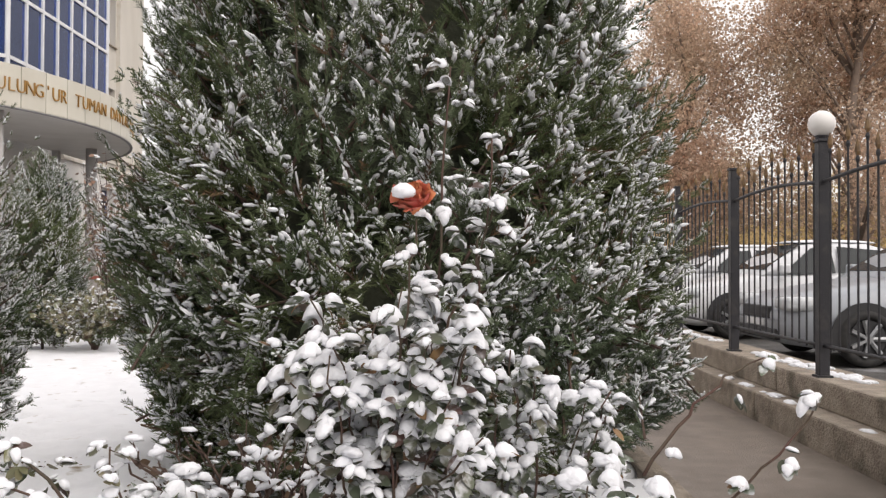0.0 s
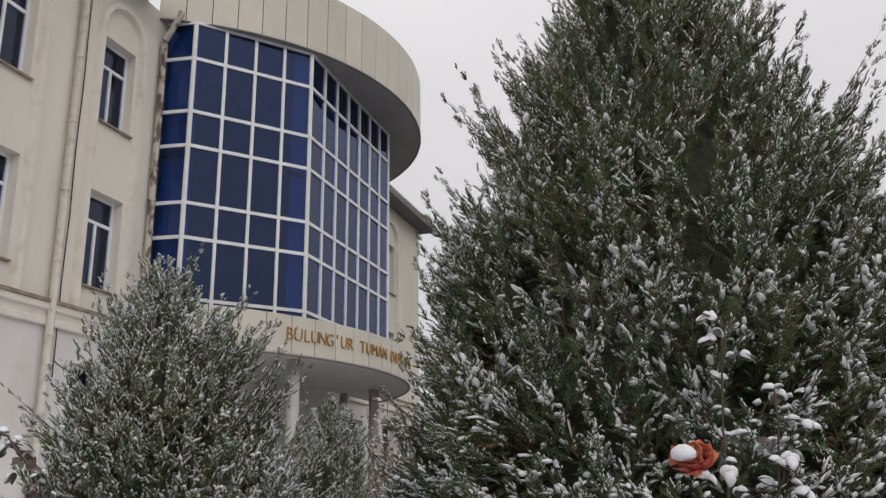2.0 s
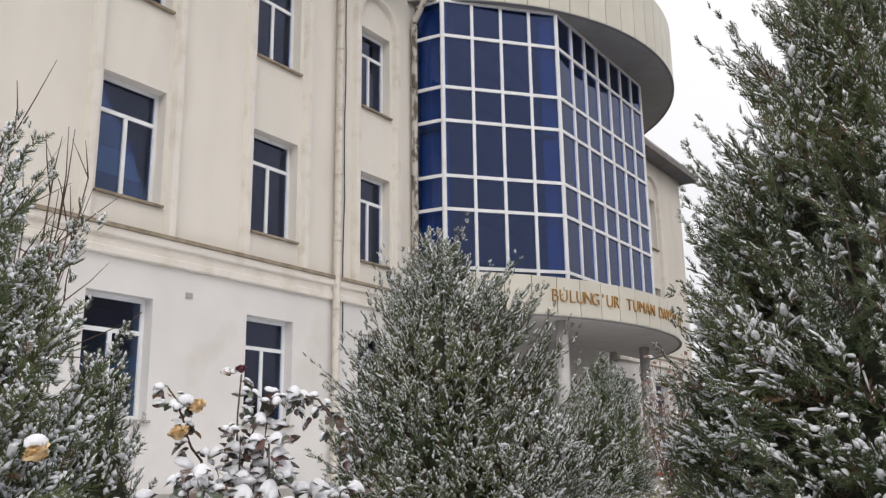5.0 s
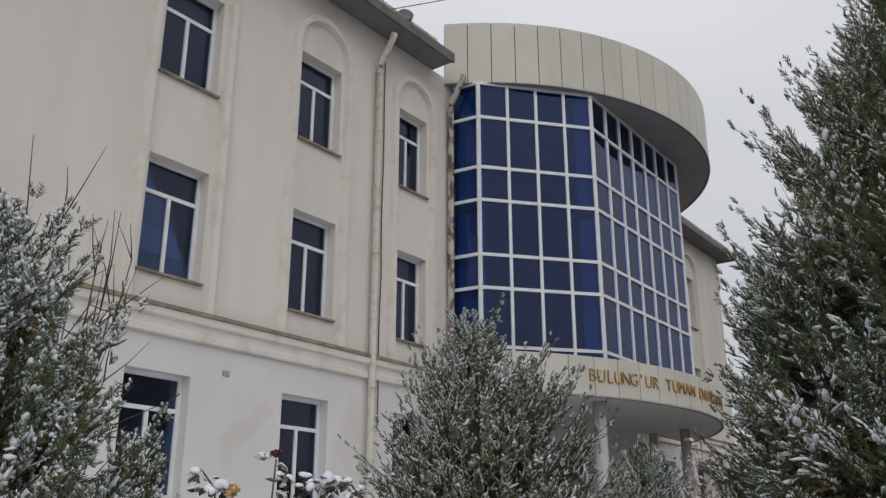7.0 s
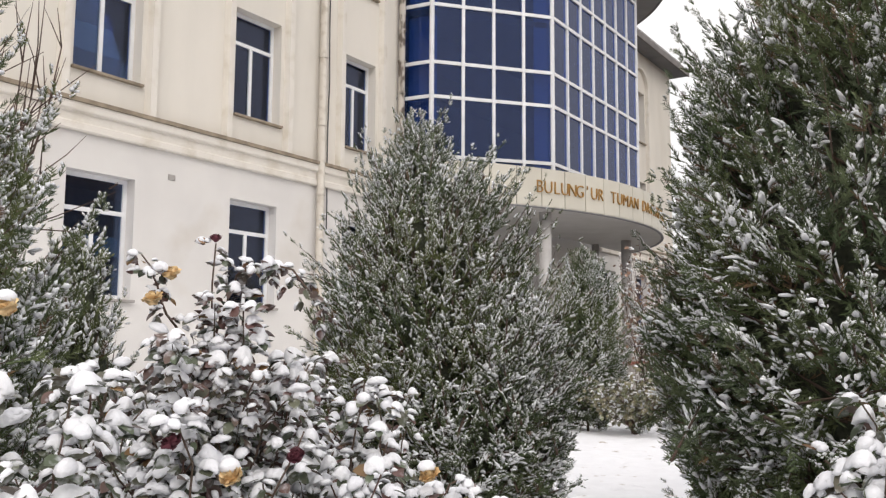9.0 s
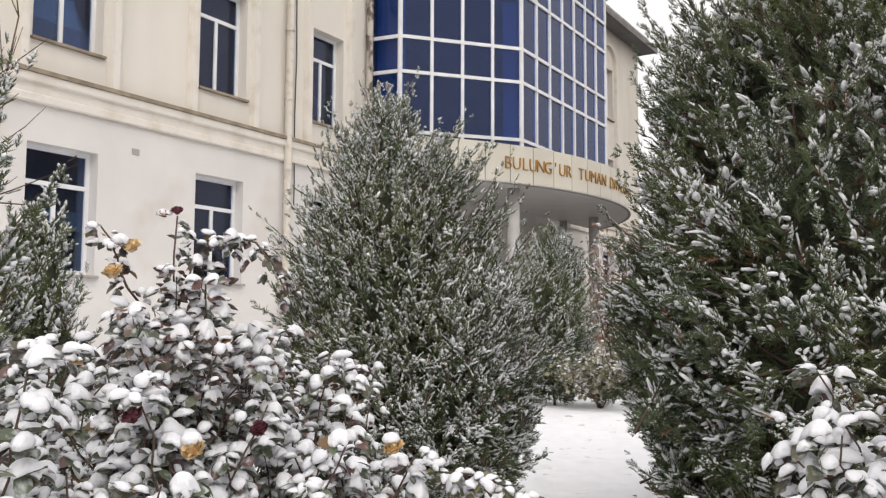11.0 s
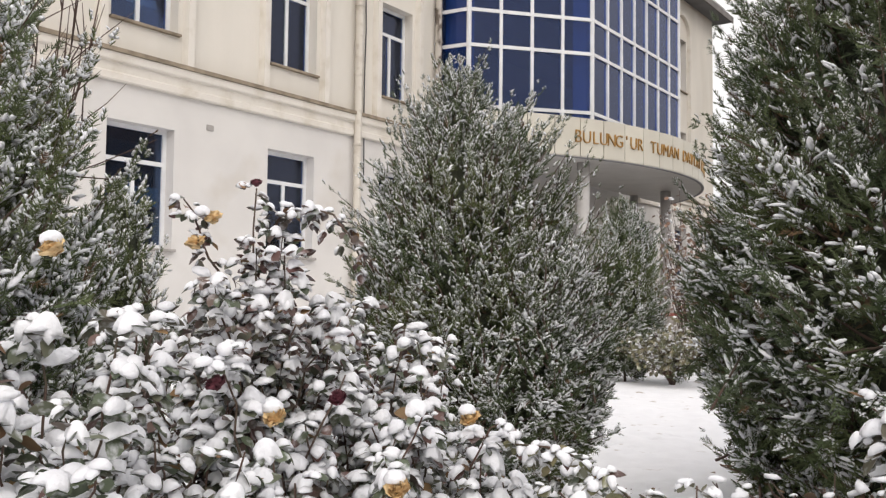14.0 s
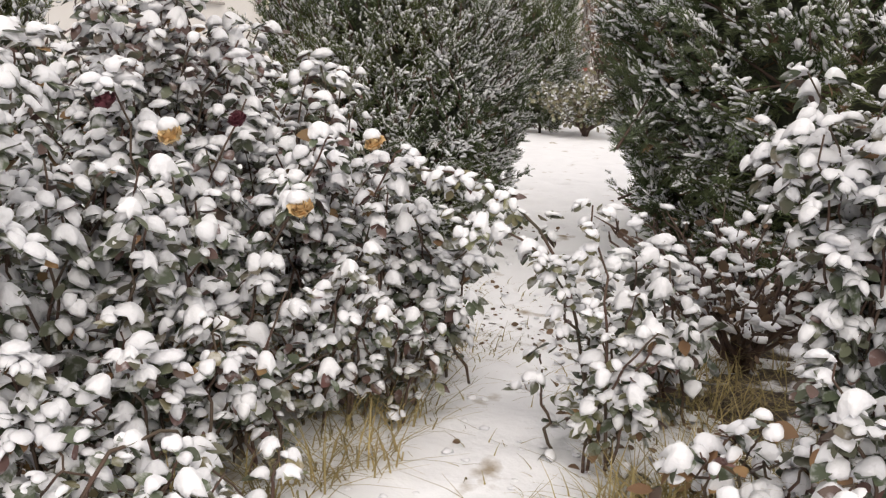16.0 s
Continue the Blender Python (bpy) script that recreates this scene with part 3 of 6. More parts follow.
# round fascia bands: each a drum sector with separate cladding panels, a soffit below
def arc_band(name, cx, cy, r, z0, z1, y0, y1, panels, soffit_mat, label):
    t = thing(name, (cx + r, cy, z0), label, "fascia", kind="structure")
    a0, a1 = math.asin((y0 - cy) / r), math.asin((y1 - cy) / r)

    def at(rr, a):
        return cx + rr * math.cos(a), cy + rr * math.sin(a)
    n = 72
    angles = [a0 + (a1 - a0) * k / n for k in range(n + 1)]
    core = prism([at(r - 0.02, a) for a in angles], z0 + 0.02, z1 - 0.03)
    part("fascia_core", core, M_PANEL_GAP, t)
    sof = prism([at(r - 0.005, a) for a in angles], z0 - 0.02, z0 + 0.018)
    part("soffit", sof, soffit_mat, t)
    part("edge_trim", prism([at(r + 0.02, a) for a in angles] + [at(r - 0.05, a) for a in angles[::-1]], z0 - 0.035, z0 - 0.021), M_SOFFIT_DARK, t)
    g = 0.010 / r
    for k in range(panels):
        b0, b1 = a0 + (a1 - a0) * k / panels + g, a0 + (a1 - a0) * (k + 1) / panels - g
        aa = [b0 + (b1 - b0) * j / 4 for j in range(5)]
        top = z1 + 0.0
        part("panel", prism([at(r + 0.012, a) for a in aa] + [at(r - 0.018, a) for a in aa[::-1]], z0, top), M_PANEL, t)
    return t, at


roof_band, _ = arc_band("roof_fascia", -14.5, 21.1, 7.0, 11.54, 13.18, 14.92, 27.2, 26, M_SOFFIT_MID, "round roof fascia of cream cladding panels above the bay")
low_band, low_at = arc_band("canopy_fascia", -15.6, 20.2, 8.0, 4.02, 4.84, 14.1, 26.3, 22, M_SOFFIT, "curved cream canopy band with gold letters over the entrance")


def glyph(ch, size, depth):
    cu = bpy.data.curves.new("letter", "FONT")
    cu.body, cu.size, cu.extrude, cu.align_x = ch, size, depth, "CENTER"
    cu.resolution_u, cu.offset = 3, -0.007
    o = bpy.data.objects.new("letter", cu)
    me = bpy.data.meshes.new_from_object(o)
    bpy.data.objects.remove(o)
    bpy.data.curves.remove(cu)
    return me


SIGN = (("BULUNG'UR", -3.98, 2.06), ("TUMAN", -1.68, 1.34), ("DAVLAT", -0.12, 1.58))
for word, s0, length in SIGN:
    for k, ch in enumerate(word):
        me = glyph(ch, 0.42, 0.015)
        s = s0 + length * (k + 0.5) / len(word)
        a = s / 8.03
        x, y = low_at(8.03, a)
        me.transform(Matrix.Translation((x, y, 4.31)) @ Matrix.Rotation(a + math.pi / 2, 4, "Z") @ Matrix.Rotation(math.pi / 2, 4, "X") @ Matrix.Diagonal((0.86, 0.94, 1, 1)))
        part("letter", me, M_GOLD, low_band)
for k in range(6):
    a = (1.75 + k * 0.25) / 8.03
    x, y = low_at(8.03, a)
    b = boxed((-0.07, -0.01, 4.31), (0.07, 0.01, 4.59))
    bmesh.ops.transform(b, matrix=Matrix.Translation((x, y, 0)) @ Matrix.Rotation(a + math.pi / 2, 4, "Z"), verts=b.verts)
    part("letter_bar", b, M_GOLD, low_band)

# porch: steps, columns, dark doorway
porch = thing("porch", (-9, 20.2, -0.2), "grey stone porch steps with red edging at the entrance", "steps", kind="structure")
for k in range(5):
    st = part("step", boxed((FX, 16.6 - 0.0 + k * 0.06, -0.2 + k * 0.17), (-6.3 - k * 0.32, 23.8 - k * 0.06, -0.03 + k * 0.17), 0.01), M_STEP, porch)
part("edging", boxed((-7.62, 16.9, 0.655), (-7.54, 23.5, 0.72)), M_RED, porch, "red painted step edge")
for x, y, r in ((-8.75, 17.25, 0.14), (-9.2, 23.1, 0.14), (-10.3, 23.5, 0.11)):
    c = thing("column", (x, y, 0.6), "round grey stone porch column under the canopy", "column", "porch columns")
    part("shaft", tube(bmesh.new(), [(x, y, 0.66), (x, y, 4.0)], r, 20), M_COLUMN, c, smooth=True)
    part("base", boxed((x - 0.2, y - 0.2, 0.645), (x + 0.2, y + 0.2, 0.80), 0.02), M_STEP, c)
door = thing("door_1", (FX - 0.3, 20.2, 0.7), "dark glazed double entrance door in white frame", "door", kind="structure")
for y0, y1 in ((18.62, 20.18), (20.22, 21.78)):
    d = part("door_leaf", wall_yz(FX - 0.28, FX - 0.34, y0, y1, 0.76, 3.18, [(y0 + 0.12, y1 - 0.12, 0.95, 3.0)]), M_WHITE, door)
    part("pane", boxed((FX - 0.315, y0 + 0.12, 0.95), (FX - 0.305, y1 - 0.12, 3.0)), M_GLASS_WIN, d)

# ---- vegetation helpers ----
def rot_to(dirs, roll):
    """Rotation matrices that take +X to each direction, +Z as near to up as may be, then roll about the direction."""
    d = dirs / np.linalg.norm(dirs, axis=1, keepdims=True)
    up = np.tile(np.array([[0.0, 0.0, 1.0]]), (len(d), 1))
    side = np.cross(up, d)
    bad = np.linalg.norm(side, axis=1) < 1e-3
    side[bad] = (0, 1, 0)
    side /= np.linalg.norm(side, axis=1, keepdims=True)
    nz = np.cross(d, side)
    c, s = np.cos(roll)[:, None], np.sin(roll)[:, None]
    y2, z2 = side * c + nz * s, nz * c - side * s
    return np.stack([d, y2, z2], 2)


def strew(templates, pos, rot, size, pick):
    """Many copies of small shapes as one pair of arrays. size: n x 3."""
    vs, fs, off = [], [], 0
    for k, (tv, tf) in enumerate(templates):
        sel = np.nonzero(pick == k)[0]
        if not len(sel):
            continue
        p = tv[None, :, :] * size[sel][:, None, :]
        p = np.einsum("nij,nvj->nvi", rot[sel], p) + pos[sel][:, None, :]
        vs.append(p.reshape(-1, 3))
        f = tf[None, :, :] + (np.arange(len(sel)) * len(tv))[:, None, None] + off
        fs.append(f.reshape(-1, tf.shape[1]))
        off += len(sel) * len(tv)
    return np.concatenate(vs), np.concatenate(fs)


def spike(v, f, a, b, w):
    """A thin three-sided spike from a to b."""
    a, b = np.array(a, float), np.array(b, float)
    d = (b - a) / np.linalg.norm(b - a)
    u = np.cross(d, (0.3, 0.2, 0.93))
    u /= np.linalg.norm(u)
    w2 = np.cross(d, u)
    i = len(v)
    for k in range(3):
        t = 2 * math.pi * k / 3
        v.append(a + (b - a) * 0.1 + (u * math.cos(t) + w2 * math.sin(t)) * w)
    v.append(b)
    f += [(i, i + 1, i + 3), (i + 1, i + 2, i + 3), (i + 2, i, i + 3)]


def frond(rng, sides, thick):
    """One scale-leaved spray, one unit long along +X: a curved rib with narrow forward branchlets."""
    v, f = [], []
    rise = rng.uniform(0.02, 0.16)
    spike(v, f, (0, 0, 0), (0.62, 0, rise * 0.35), thick * 0.9)
    spike(v, f, (0.5, 0, rise * 0.25), (1.0, rng.uniform(-0.05, 0.05), rise), thick * 0.75)
    for k in range(sides):
        t = 0.06 + 0.76 * k / sides
        s = 1 if k % 2 else -1
        ln = (0.50 - 0.32 * t) * rng.uniform(0.7, 1.25)
        a = radians(rng.uniform(30, 54))
        lift = rng.uniform(-0.12, 0.34)
        z = rise * t * t
        spike(v, f, (t, 0, z), (t + ln * math.cos(a), s * ln * math.sin(a), z + ln * lift), thick * rng.uniform(0.8, 1.2))
    return np.array(v), np.array(f)


def lump(rng, segs=7, rings=4, rough=0.22, flat=0.3):
    """A soft snow lump, one unit across: rounded above, flatter below."""
    v = [(0, 0, 0.5)]
    for r in range(1, rings):
        ph = math.pi * r / rings
        for s in range(segs):
            th = 2 * math.pi * (s + 0.5 * (r % 2)) / segs
            k = 0.5 * (1 + rng.uniform(-rough, rough))
            z = math.cos(ph) * k
            v.append((math.sin(ph) * math.cos(th) * k, math.sin(ph) * math.sin(th) * k, z if z > 0 else z * flat))
    v.append((0, 0, -0.5 * flat))
    f = [(0, 1 + s, 1 + (s + 1) % segs) for s in range(segs)]
    for r in range(rings - 2):
        a, b = 1 + r * segs, 1 + (r + 1) * segs
        for s in range(segs):
            t = (s + 1) % segs
            f += [(a + s, b + s, b + t), (a + s, b + t, a + t)]
    a, e = 1 + (rings - 2) * segs, len(v) - 1
    f += [(a + s, e, a + (s + 1) % segs) for s in range(segs)]
    return np.array(v), np.array(f)


RNG = np.random.default_rng(11)
FRONDS = [frond(RNG, n, 0.034) for n in (9, 10, 9, 10, 9)]


def dab(v, f, c, ax, ln, w):
    """A small pointed-oval dab of snow about c."""
    c, ax = np.array(c, float), np.array(ax, float) / np.linalg.norm(ax)
    s = np.cross((0, 0, 1), ax)
    s /= np.linalg.norm(s)
    up = np.cross(ax, s)
    i = len(v)
    v += [c - ax * ln / 2, c + s * w - up * w * 0.3, c + up * w * 0.7, c - s * w - up * w * 0.3, c + ax * ln / 2]
    for k in range(3):
        a, b = i + 1 + k, i + 1 + (k + 1) % 3
        f += [(i, b, a), (i + 4, a, b)]


def frost(rng):
    """Snow lying along a spray: a broken streak on the rib and dabs on the branchlets."""
    v, f = [], []
    for k in range(3):
        t = 0.26 + 0.26 * k + rng.uniform(-0.06, 0.06)
        dab(v, f, (t, rng.uniform(-0.03, 0.03), 0.05), (1, rng.uniform(-0.2, 0.2), 0.1), rng.uniform(0.26, 0.46), rng.uniform(0.045, 0.095))
    for k in range(2):
        t = 0.3 + 0.3 * k + rng.uniform(-0.08, 0.08)
        s = (1 if k % 2 else -1) * rng.uniform(0.08, 0.2)
        dab(v, f, (t, s, 0.05), (1, s * 3, rng.uniform(-0.1, 0.2)), rng.uniform(0.2, 0.36), rng.uniform(0.03, 0.07))
    return np.array(v), np.array(f)


FROST = [frost(RNG) for _ in range(5)]
LUMPS = [lump(RNG, 7, 4, 0.28, 0.35) for _ in range(6)]


def conifer(at, profile, clumps, per, length, spray, seed, label, snow_low, snow_high, sink=0.0, lean=(0, 0), plume=0.12, brown=0.02, core=0.76, face=None, pads=0.34, caps=0.40, drift=radians(-45), pit=3.0, frost_size=1.0, even=False, cap_high=0.0):
    """A dense snow-dusted evergreen: trunk, branch plumes of many sprays, snow lying on the sprays.
    profile: (height, radius) pairs; clumps: number of plumes; per: sprays on each; length: a plume's length; spray: a spray's length."""
    rng = np.random.default_rng(seed)
    x0, y0, z0 = at
    t = thing("evergreen_tree", at, label, "tree", "evergreens in the bed")
    hs, rs = np.array([p[0] for p in profile]), np.array([p[1] for p in profile])
    top = hs[-1]
    # trunk
    part("trunk", tube(bmesh.new(), [(x0 + lean[0] * k / 5, y0 + lean[1] * k / 5, z0 - 0.1 + (top * 0.92 + 0.1) * k / 5) for k in range(6)],
                       [max(0.012, 0.05 * rs.max() * (1 - k / 5.3)) for k in range(6)], 10), M_BARK, t, smooth=True)
    # solid shell added inside the crown, near-black to imitate the shade between sprays
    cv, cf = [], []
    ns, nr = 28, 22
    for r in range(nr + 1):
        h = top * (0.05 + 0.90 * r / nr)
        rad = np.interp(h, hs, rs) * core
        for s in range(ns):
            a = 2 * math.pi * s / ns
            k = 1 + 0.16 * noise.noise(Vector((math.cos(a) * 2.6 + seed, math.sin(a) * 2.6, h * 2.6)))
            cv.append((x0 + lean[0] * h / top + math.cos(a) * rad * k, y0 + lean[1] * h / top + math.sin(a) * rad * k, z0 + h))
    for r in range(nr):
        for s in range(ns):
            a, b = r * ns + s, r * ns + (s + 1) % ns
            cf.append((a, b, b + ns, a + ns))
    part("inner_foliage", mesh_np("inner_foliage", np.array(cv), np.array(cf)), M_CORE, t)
    # plumes spread evenly over the surface by area
    grid = np.linspace(0.02, top * 0.985, 400)
    wgt = np.interp(grid, hs, rs) + 0.05
    h = rng.choice(grid, clumps, p=wgt / wgt.sum()) + rng.uniform(-0.5, 0.5, clumps) * top / 400
    ang = rng.uniform(0, 2 * math.pi, clumps)
    if face is not None:                     # most plumes on the open sides
        turn = rng.random(clumps) < 0.62
        ang = np.where(turn, face + rng.uniform(-1.75, 1.75, clumps), ang)
    rad = np.interp(h, hs, rs)
    swell = np.array([noise.noise(Vector((math.cos(a) * 1.7 + seed, math.sin(a) * 1.7, z * 1.5))) for a, z in zip(ang, h)])
    pocket = np.array([noise.noise(Vector((math.cos(a) * q * pit, math.sin(a) * q * pit + seed, z * pit * 1.25))) for a, z, q in zip(ang, h, rad)])
    rad = rad * (1 + 0.13 * swell) + 0.24 * np.clip(pocket, -0.8, 0.35) * np.clip(rad, 0.1, 0.8)
    out = np.stack([np.cos(ang), np.sin(ang), np.zeros(clumps)], 1)
    loose = 1 - 0.55 * np.clip(1.35 * h / top, 0, 1)             # tufts below point every way, plumes above sweep up
    rise = 1.45 * (h / top) + rng.normal(0, 0.46, clumps) * loose
    sway = np.array([tuple(noise.noise_vector(Vector((math.cos(a) * q * 1.9 + seed, math.sin(a) * q * 1.9, z * 1.9)))) for a, z, q in zip(ang, h, rad)])
    direc = 0.85 * out + 0.45 * sway + np.stack([rng.normal(0, 0.62, clumps) * loose, rng.normal(0, 0.62, clumps) * loose, rise], 1)
    direc /= np.linalg.norm(direc, axis=1, keepdims=True)
    ln = length * rng.uniform(0.7, 1.25, clumps) * (0.55 + 0.45 * np.clip(rad / rs.max() * 1.5, 0.25, 1))
    ln *= 0.70 + 0.38 * np.clip(1.6 * h / top, 0, 1)
    long_one = rng.random(clumps) < 0.20
    ln = np.where(long_one, ln * 1.5, ln)
    base = np.stack([x0 + lean[0] * h / top, y0 + lean[1] * h / top, z0 + h], 1) + out * (rad * (1 - plume))[:, None] - direc * (ln * np.where(long_one & (rng.random(clumps) < 0.8), 0.46, 0.72))[:, None]
    # sprays along each plume, bending upwards at the tip
    each = np.where(long_one, int(per * 1.9), per - 2)
    ci = np.repeat(np.arange(clumps), each)
    n = len(ci)
    first = np.cumsum(each) - each
    u = 0.12 + 0.88 * (np.arange(n) - first[ci]) / (each[ci] - 1) + rng.uniform(-0.04, 0.04, n)
    slim = long_one[ci]
    bend = np.stack([np.zeros(n), np.zeros(n), 0.34 * u ** 2 * ln[ci]], 1)
    pos = base[ci] + direc[ci] * (u * ln[ci])[:, None] + bend + rng.normal(0, 0.012, (n, 3))
    fan = rng.uniform(0, 2 * math.pi, n)
    r0 = rot_to(direc[ci], fan)
    spread = 0.86 * (1 - 0.5 * u) * np.where(slim, 0.85, 1.0)
    sdir = direc[ci] + r0[:, :, 1] * spread[:, None] + np.array([[0, 0, 0.16]]) + np.array([[0, 0, 0.3]]) * u[:, None] + rng.normal(0, 0.24, (n, 3))
    rot = rot_to(sdir, rng.normal(0, 0.6, n))
    size = (spray * rng.uniform(0.7, 1.35, n) * (1.15 - np.where(slim, 0.70, 0.35) * u))[:, None] * np.stack([np.ones(n), 0.9 + 0.5 * u * slim, 1.0 + 0.5 * u * slim], 1)
    keep = (pos[:, 2] > z0 + 0.02) & ~((pocket < -0.30) & (rng.random(clumps) < 0.35))[ci]
    pick = rng.integers(0, len(FRONDS), n)
    tan = keep & (rng.random(n) < brown)
    green = keep & ~tan
    v, f = strew(FRONDS, pos[green], rot[green], size[green], pick[green])
    sv, sf = [], []
    spike(sv, sf, (0, 0, 0), (1, 0, 0), 1.0)
    tip = base + direc * (ln * 1.02)[:, None] + np.stack([np.zeros(clumps), np.zeros(clumps), 0.34 * ln], 1)
    way = tip - base
    far = np.linalg.norm(way, axis=1)
    stem_v, stem_f = strew([(np.array(sv), np.array(sf))], base, rot_to(way, np.zeros(clumps)), np.stack([far, np.full(clumps, 0.008), np.full(clumps, 0.008)], 1), np.zeros(clumps, int))
    part("stem", mesh_np("stem", stem_v, stem_f), M_TWIG, t)["kind"] = "stuff"
    crown = part("crown", mesh_np("crown", v, f, False), M_THUJA, t)
    crown["kind"] = "stuff"
    if tan.any():
        v, f = strew(FRONDS, pos[tan], rot[tan], size[tan], pick[tan])
        part("withered_sprays", mesh_np("withered_sprays", v, f, False), M_THUJA_BROWN, t, "brown withered sprays")["kind"] = "stuff"
    # snow: a feathery dusting along sprays, and fuller pads on some outer ends
    frac = (snow_low + (snow_high - snow_low) * np.clip(h[ci] / top * 1.25, 0, 1)) * np.clip(0.74 + 0.52 * np.cos(ang[ci] - drift), 0.34, 2)
    patch = np.array([noise.noise(Vector(p) * 2.3 + Vector((seed, 0, 5))) for p in pos[first]])[ci]
    laden = np.where(rng.random(clumps) < 0.48, rng.uniform(1.8, 3.4, clumps), rng.uniform(0.08, 0.4, clumps))[ci] * np.where(slim, 0.7, 1.0)
    if even:
        laden = rng.uniform(0.7, 2.2, clumps)[ci]
    upper = r0[:, 2, 1] > -0.55
    s1 = keep & upper & (rng.random(n) < frac * laden * (1.25 + 2.0 * patch + 0.7 * pocket[ci])) & (u > 0.25) & (rot[:, 2, 2] > 0.0)
    m = s1.sum()
    fsz = size[s1] * rng.uniform(0.75, 1.05, (m, 1)) * np.array([[1.0, frost_size, frost_size]])
    v, f = strew(FROST, pos[s1] + np.array([0, 0, 0.004]), rot[s1], fsz, rng.integers(0, len(FROST), m))
    part("snow", mesh_np("snow", v, f), M_SNOW, t, "fresh snow on the sprays")["kind"] = "stuff"
    s2 = s1 & ~slim & (rng.random(n) < pads * np.clip(1 - h[ci] / top * 1.5, 0, 1))
    m = s2.sum()
    sp = pos[s2] + rot[s2][:, :, 0] * (size[s2, 0] * rng.uniform(0.35, 0.75, m))[:, None] + out[ci][s2] * 0.015 + np.array([0, 0, 0.010])
    srot = rot_to(rot[s2][:, :, 0] * np.array([1, 1, 0.7]), rng.normal(0, 0.3, m))
    wd = rng.uniform(0.15, 0.32, m) * spray
    ssz = np.stack([size[s2, 0] * rng.uniform(0.35, 0.75, m), wd, wd * rng.uniform(0.45, 0.75, m)], 1)
    v, f = strew(LUMPS, sp, srot, ssz, rng.integers(0, len(LUMPS), m))
    part("snow_pad", mesh_np("snow_pad", v, f), M_SNOW, t, "small pads of snow")["kind"] = "stuff"
    cap = (rng.random(clumps) < caps * np.clip(0.66 + 0.62 * np.cos(ang - drift), 0.2, 1.3) * np.clip(1.2 - 2.3 * h / top, cap_high, 1)) & ~long_one & (tip[:, 2] > z0 + 0.1)
    own = np.repeat(np.nonzero(cap)[0], 5)                  # each clump is a few small lumps in a row along the branch end
    m = len(own)
    cr = rot_to(direc[own] * np.array([1, 1, 0.5]) + rng.normal(0, 0.35, (m, 3)), rng.normal(0, 0.4, m))
    csz = spray * rng.uniform(0.15, 0.36, (m, 1)) * np.stack([rng.uniform(1.0, 1.7, m), rng.uniform(0.6, 0.9, m), rng.uniform(0.45, 0.7, m)], 1)
    back = (ln[own] * rng.uniform(0.0, 0.32, m))[:, None]
    cpos = tip[own] - direc[own] * back + out[own] * 0.018 + rng.normal(0, 0.17 * spray, (m, 3)) + np.array([0, 0, 0.012])
    v, f = strew(LUMPS, cpos, cr, csz, rng.integers(0, len(LUMPS), m))
    part("snow_cap", mesh_np("snow_cap", v, f), M_SNOW, t, "clumps of snow on branch ends")["kind"] = "stuff"
    return t


BIG = [(0.0, 1.20), (0.35, 1.42), (0.9, 1.44), (1.6, 1.32), (2.2, 1.10), (2.9, 0.80), (3.6, 0.45), (4.2, 0.23), (4.8, 0.09), (5.0, 0.02)]
conifer((-0.20, 4.75, 0.0), BIG, 1900, 19, 0.42, 0.105, 3, "tall broad dark green evergreen dusted with snow", 2.3, 0.42, lean=(-0.03, 0.0), face=radians(-110), plume=0.05, brown=0.05, frost_size=1.25, caps=1.0, pads=0.75)
MID = [(0.0, 0.38), (0.25, 0.53), (0.6, 0.61), (1.1, 0.56), (1.5, 0.40), (1.8, 0.24), (2.0, 0.10), (2.12, 0.02)]
conifer((-2.53, 3.87, 0.0), MID, 1000, 16, 0.30, 0.078, 5, "bushy grey-green evergreen with heavy snow on its sprays", 4.6, 5.5, face=radians(-60), plume=0.05, lean=(-0.15, -0.09), caps=1.1, pads=0.7, pit=4.5, frost_size=1.6, cap_high=0.3)
SMALL = [(0.0, 0.15), (0.35, 0.33), (0.9, 0.38), (1.5, 0.28), (2.0, 0.12), (2.2, 0.02)]
conifer((-4.74, 10.5, 0.0), SMALL, 420, 14, 0.30, 0.12, 7, "small dark evergreen near the porch, lightly snowed", 2.6, 2.6, face=radians(-70), plume=0.05, frost_size=1.6)
LEFT = [(0.0, 0.30), (0.4, 0.52), (0.9, 0.55), (1.4, 0.40), (1.8, 0.24), (2.1, 0.05)]
conifer((-3.08, 1.22, 0.0), LEFT, 420, 22, 0.42, 0.105, 9, "loose snow-laden evergreen with long upswept sprays", 5.5, 6.0, face=radians(20), plume=0.05, core=0.3, frost_size=2.0, pads=0.9, caps=1.2, cap_high=0.7)
TINY = [(0.0, 0.14), (0.4, 0.26), (0.9, 0.20), (1.3, 0.09), (1.55, 0.02)]
conifer((-4.25, 2.85, 0.0), TINY, 120, 10, 0.26, 0.12, 13, "young thin evergreen whitened by snow", 5.0, 5.0, face=radians(-30), plume=0.05, frost_size=2.0, even=True)


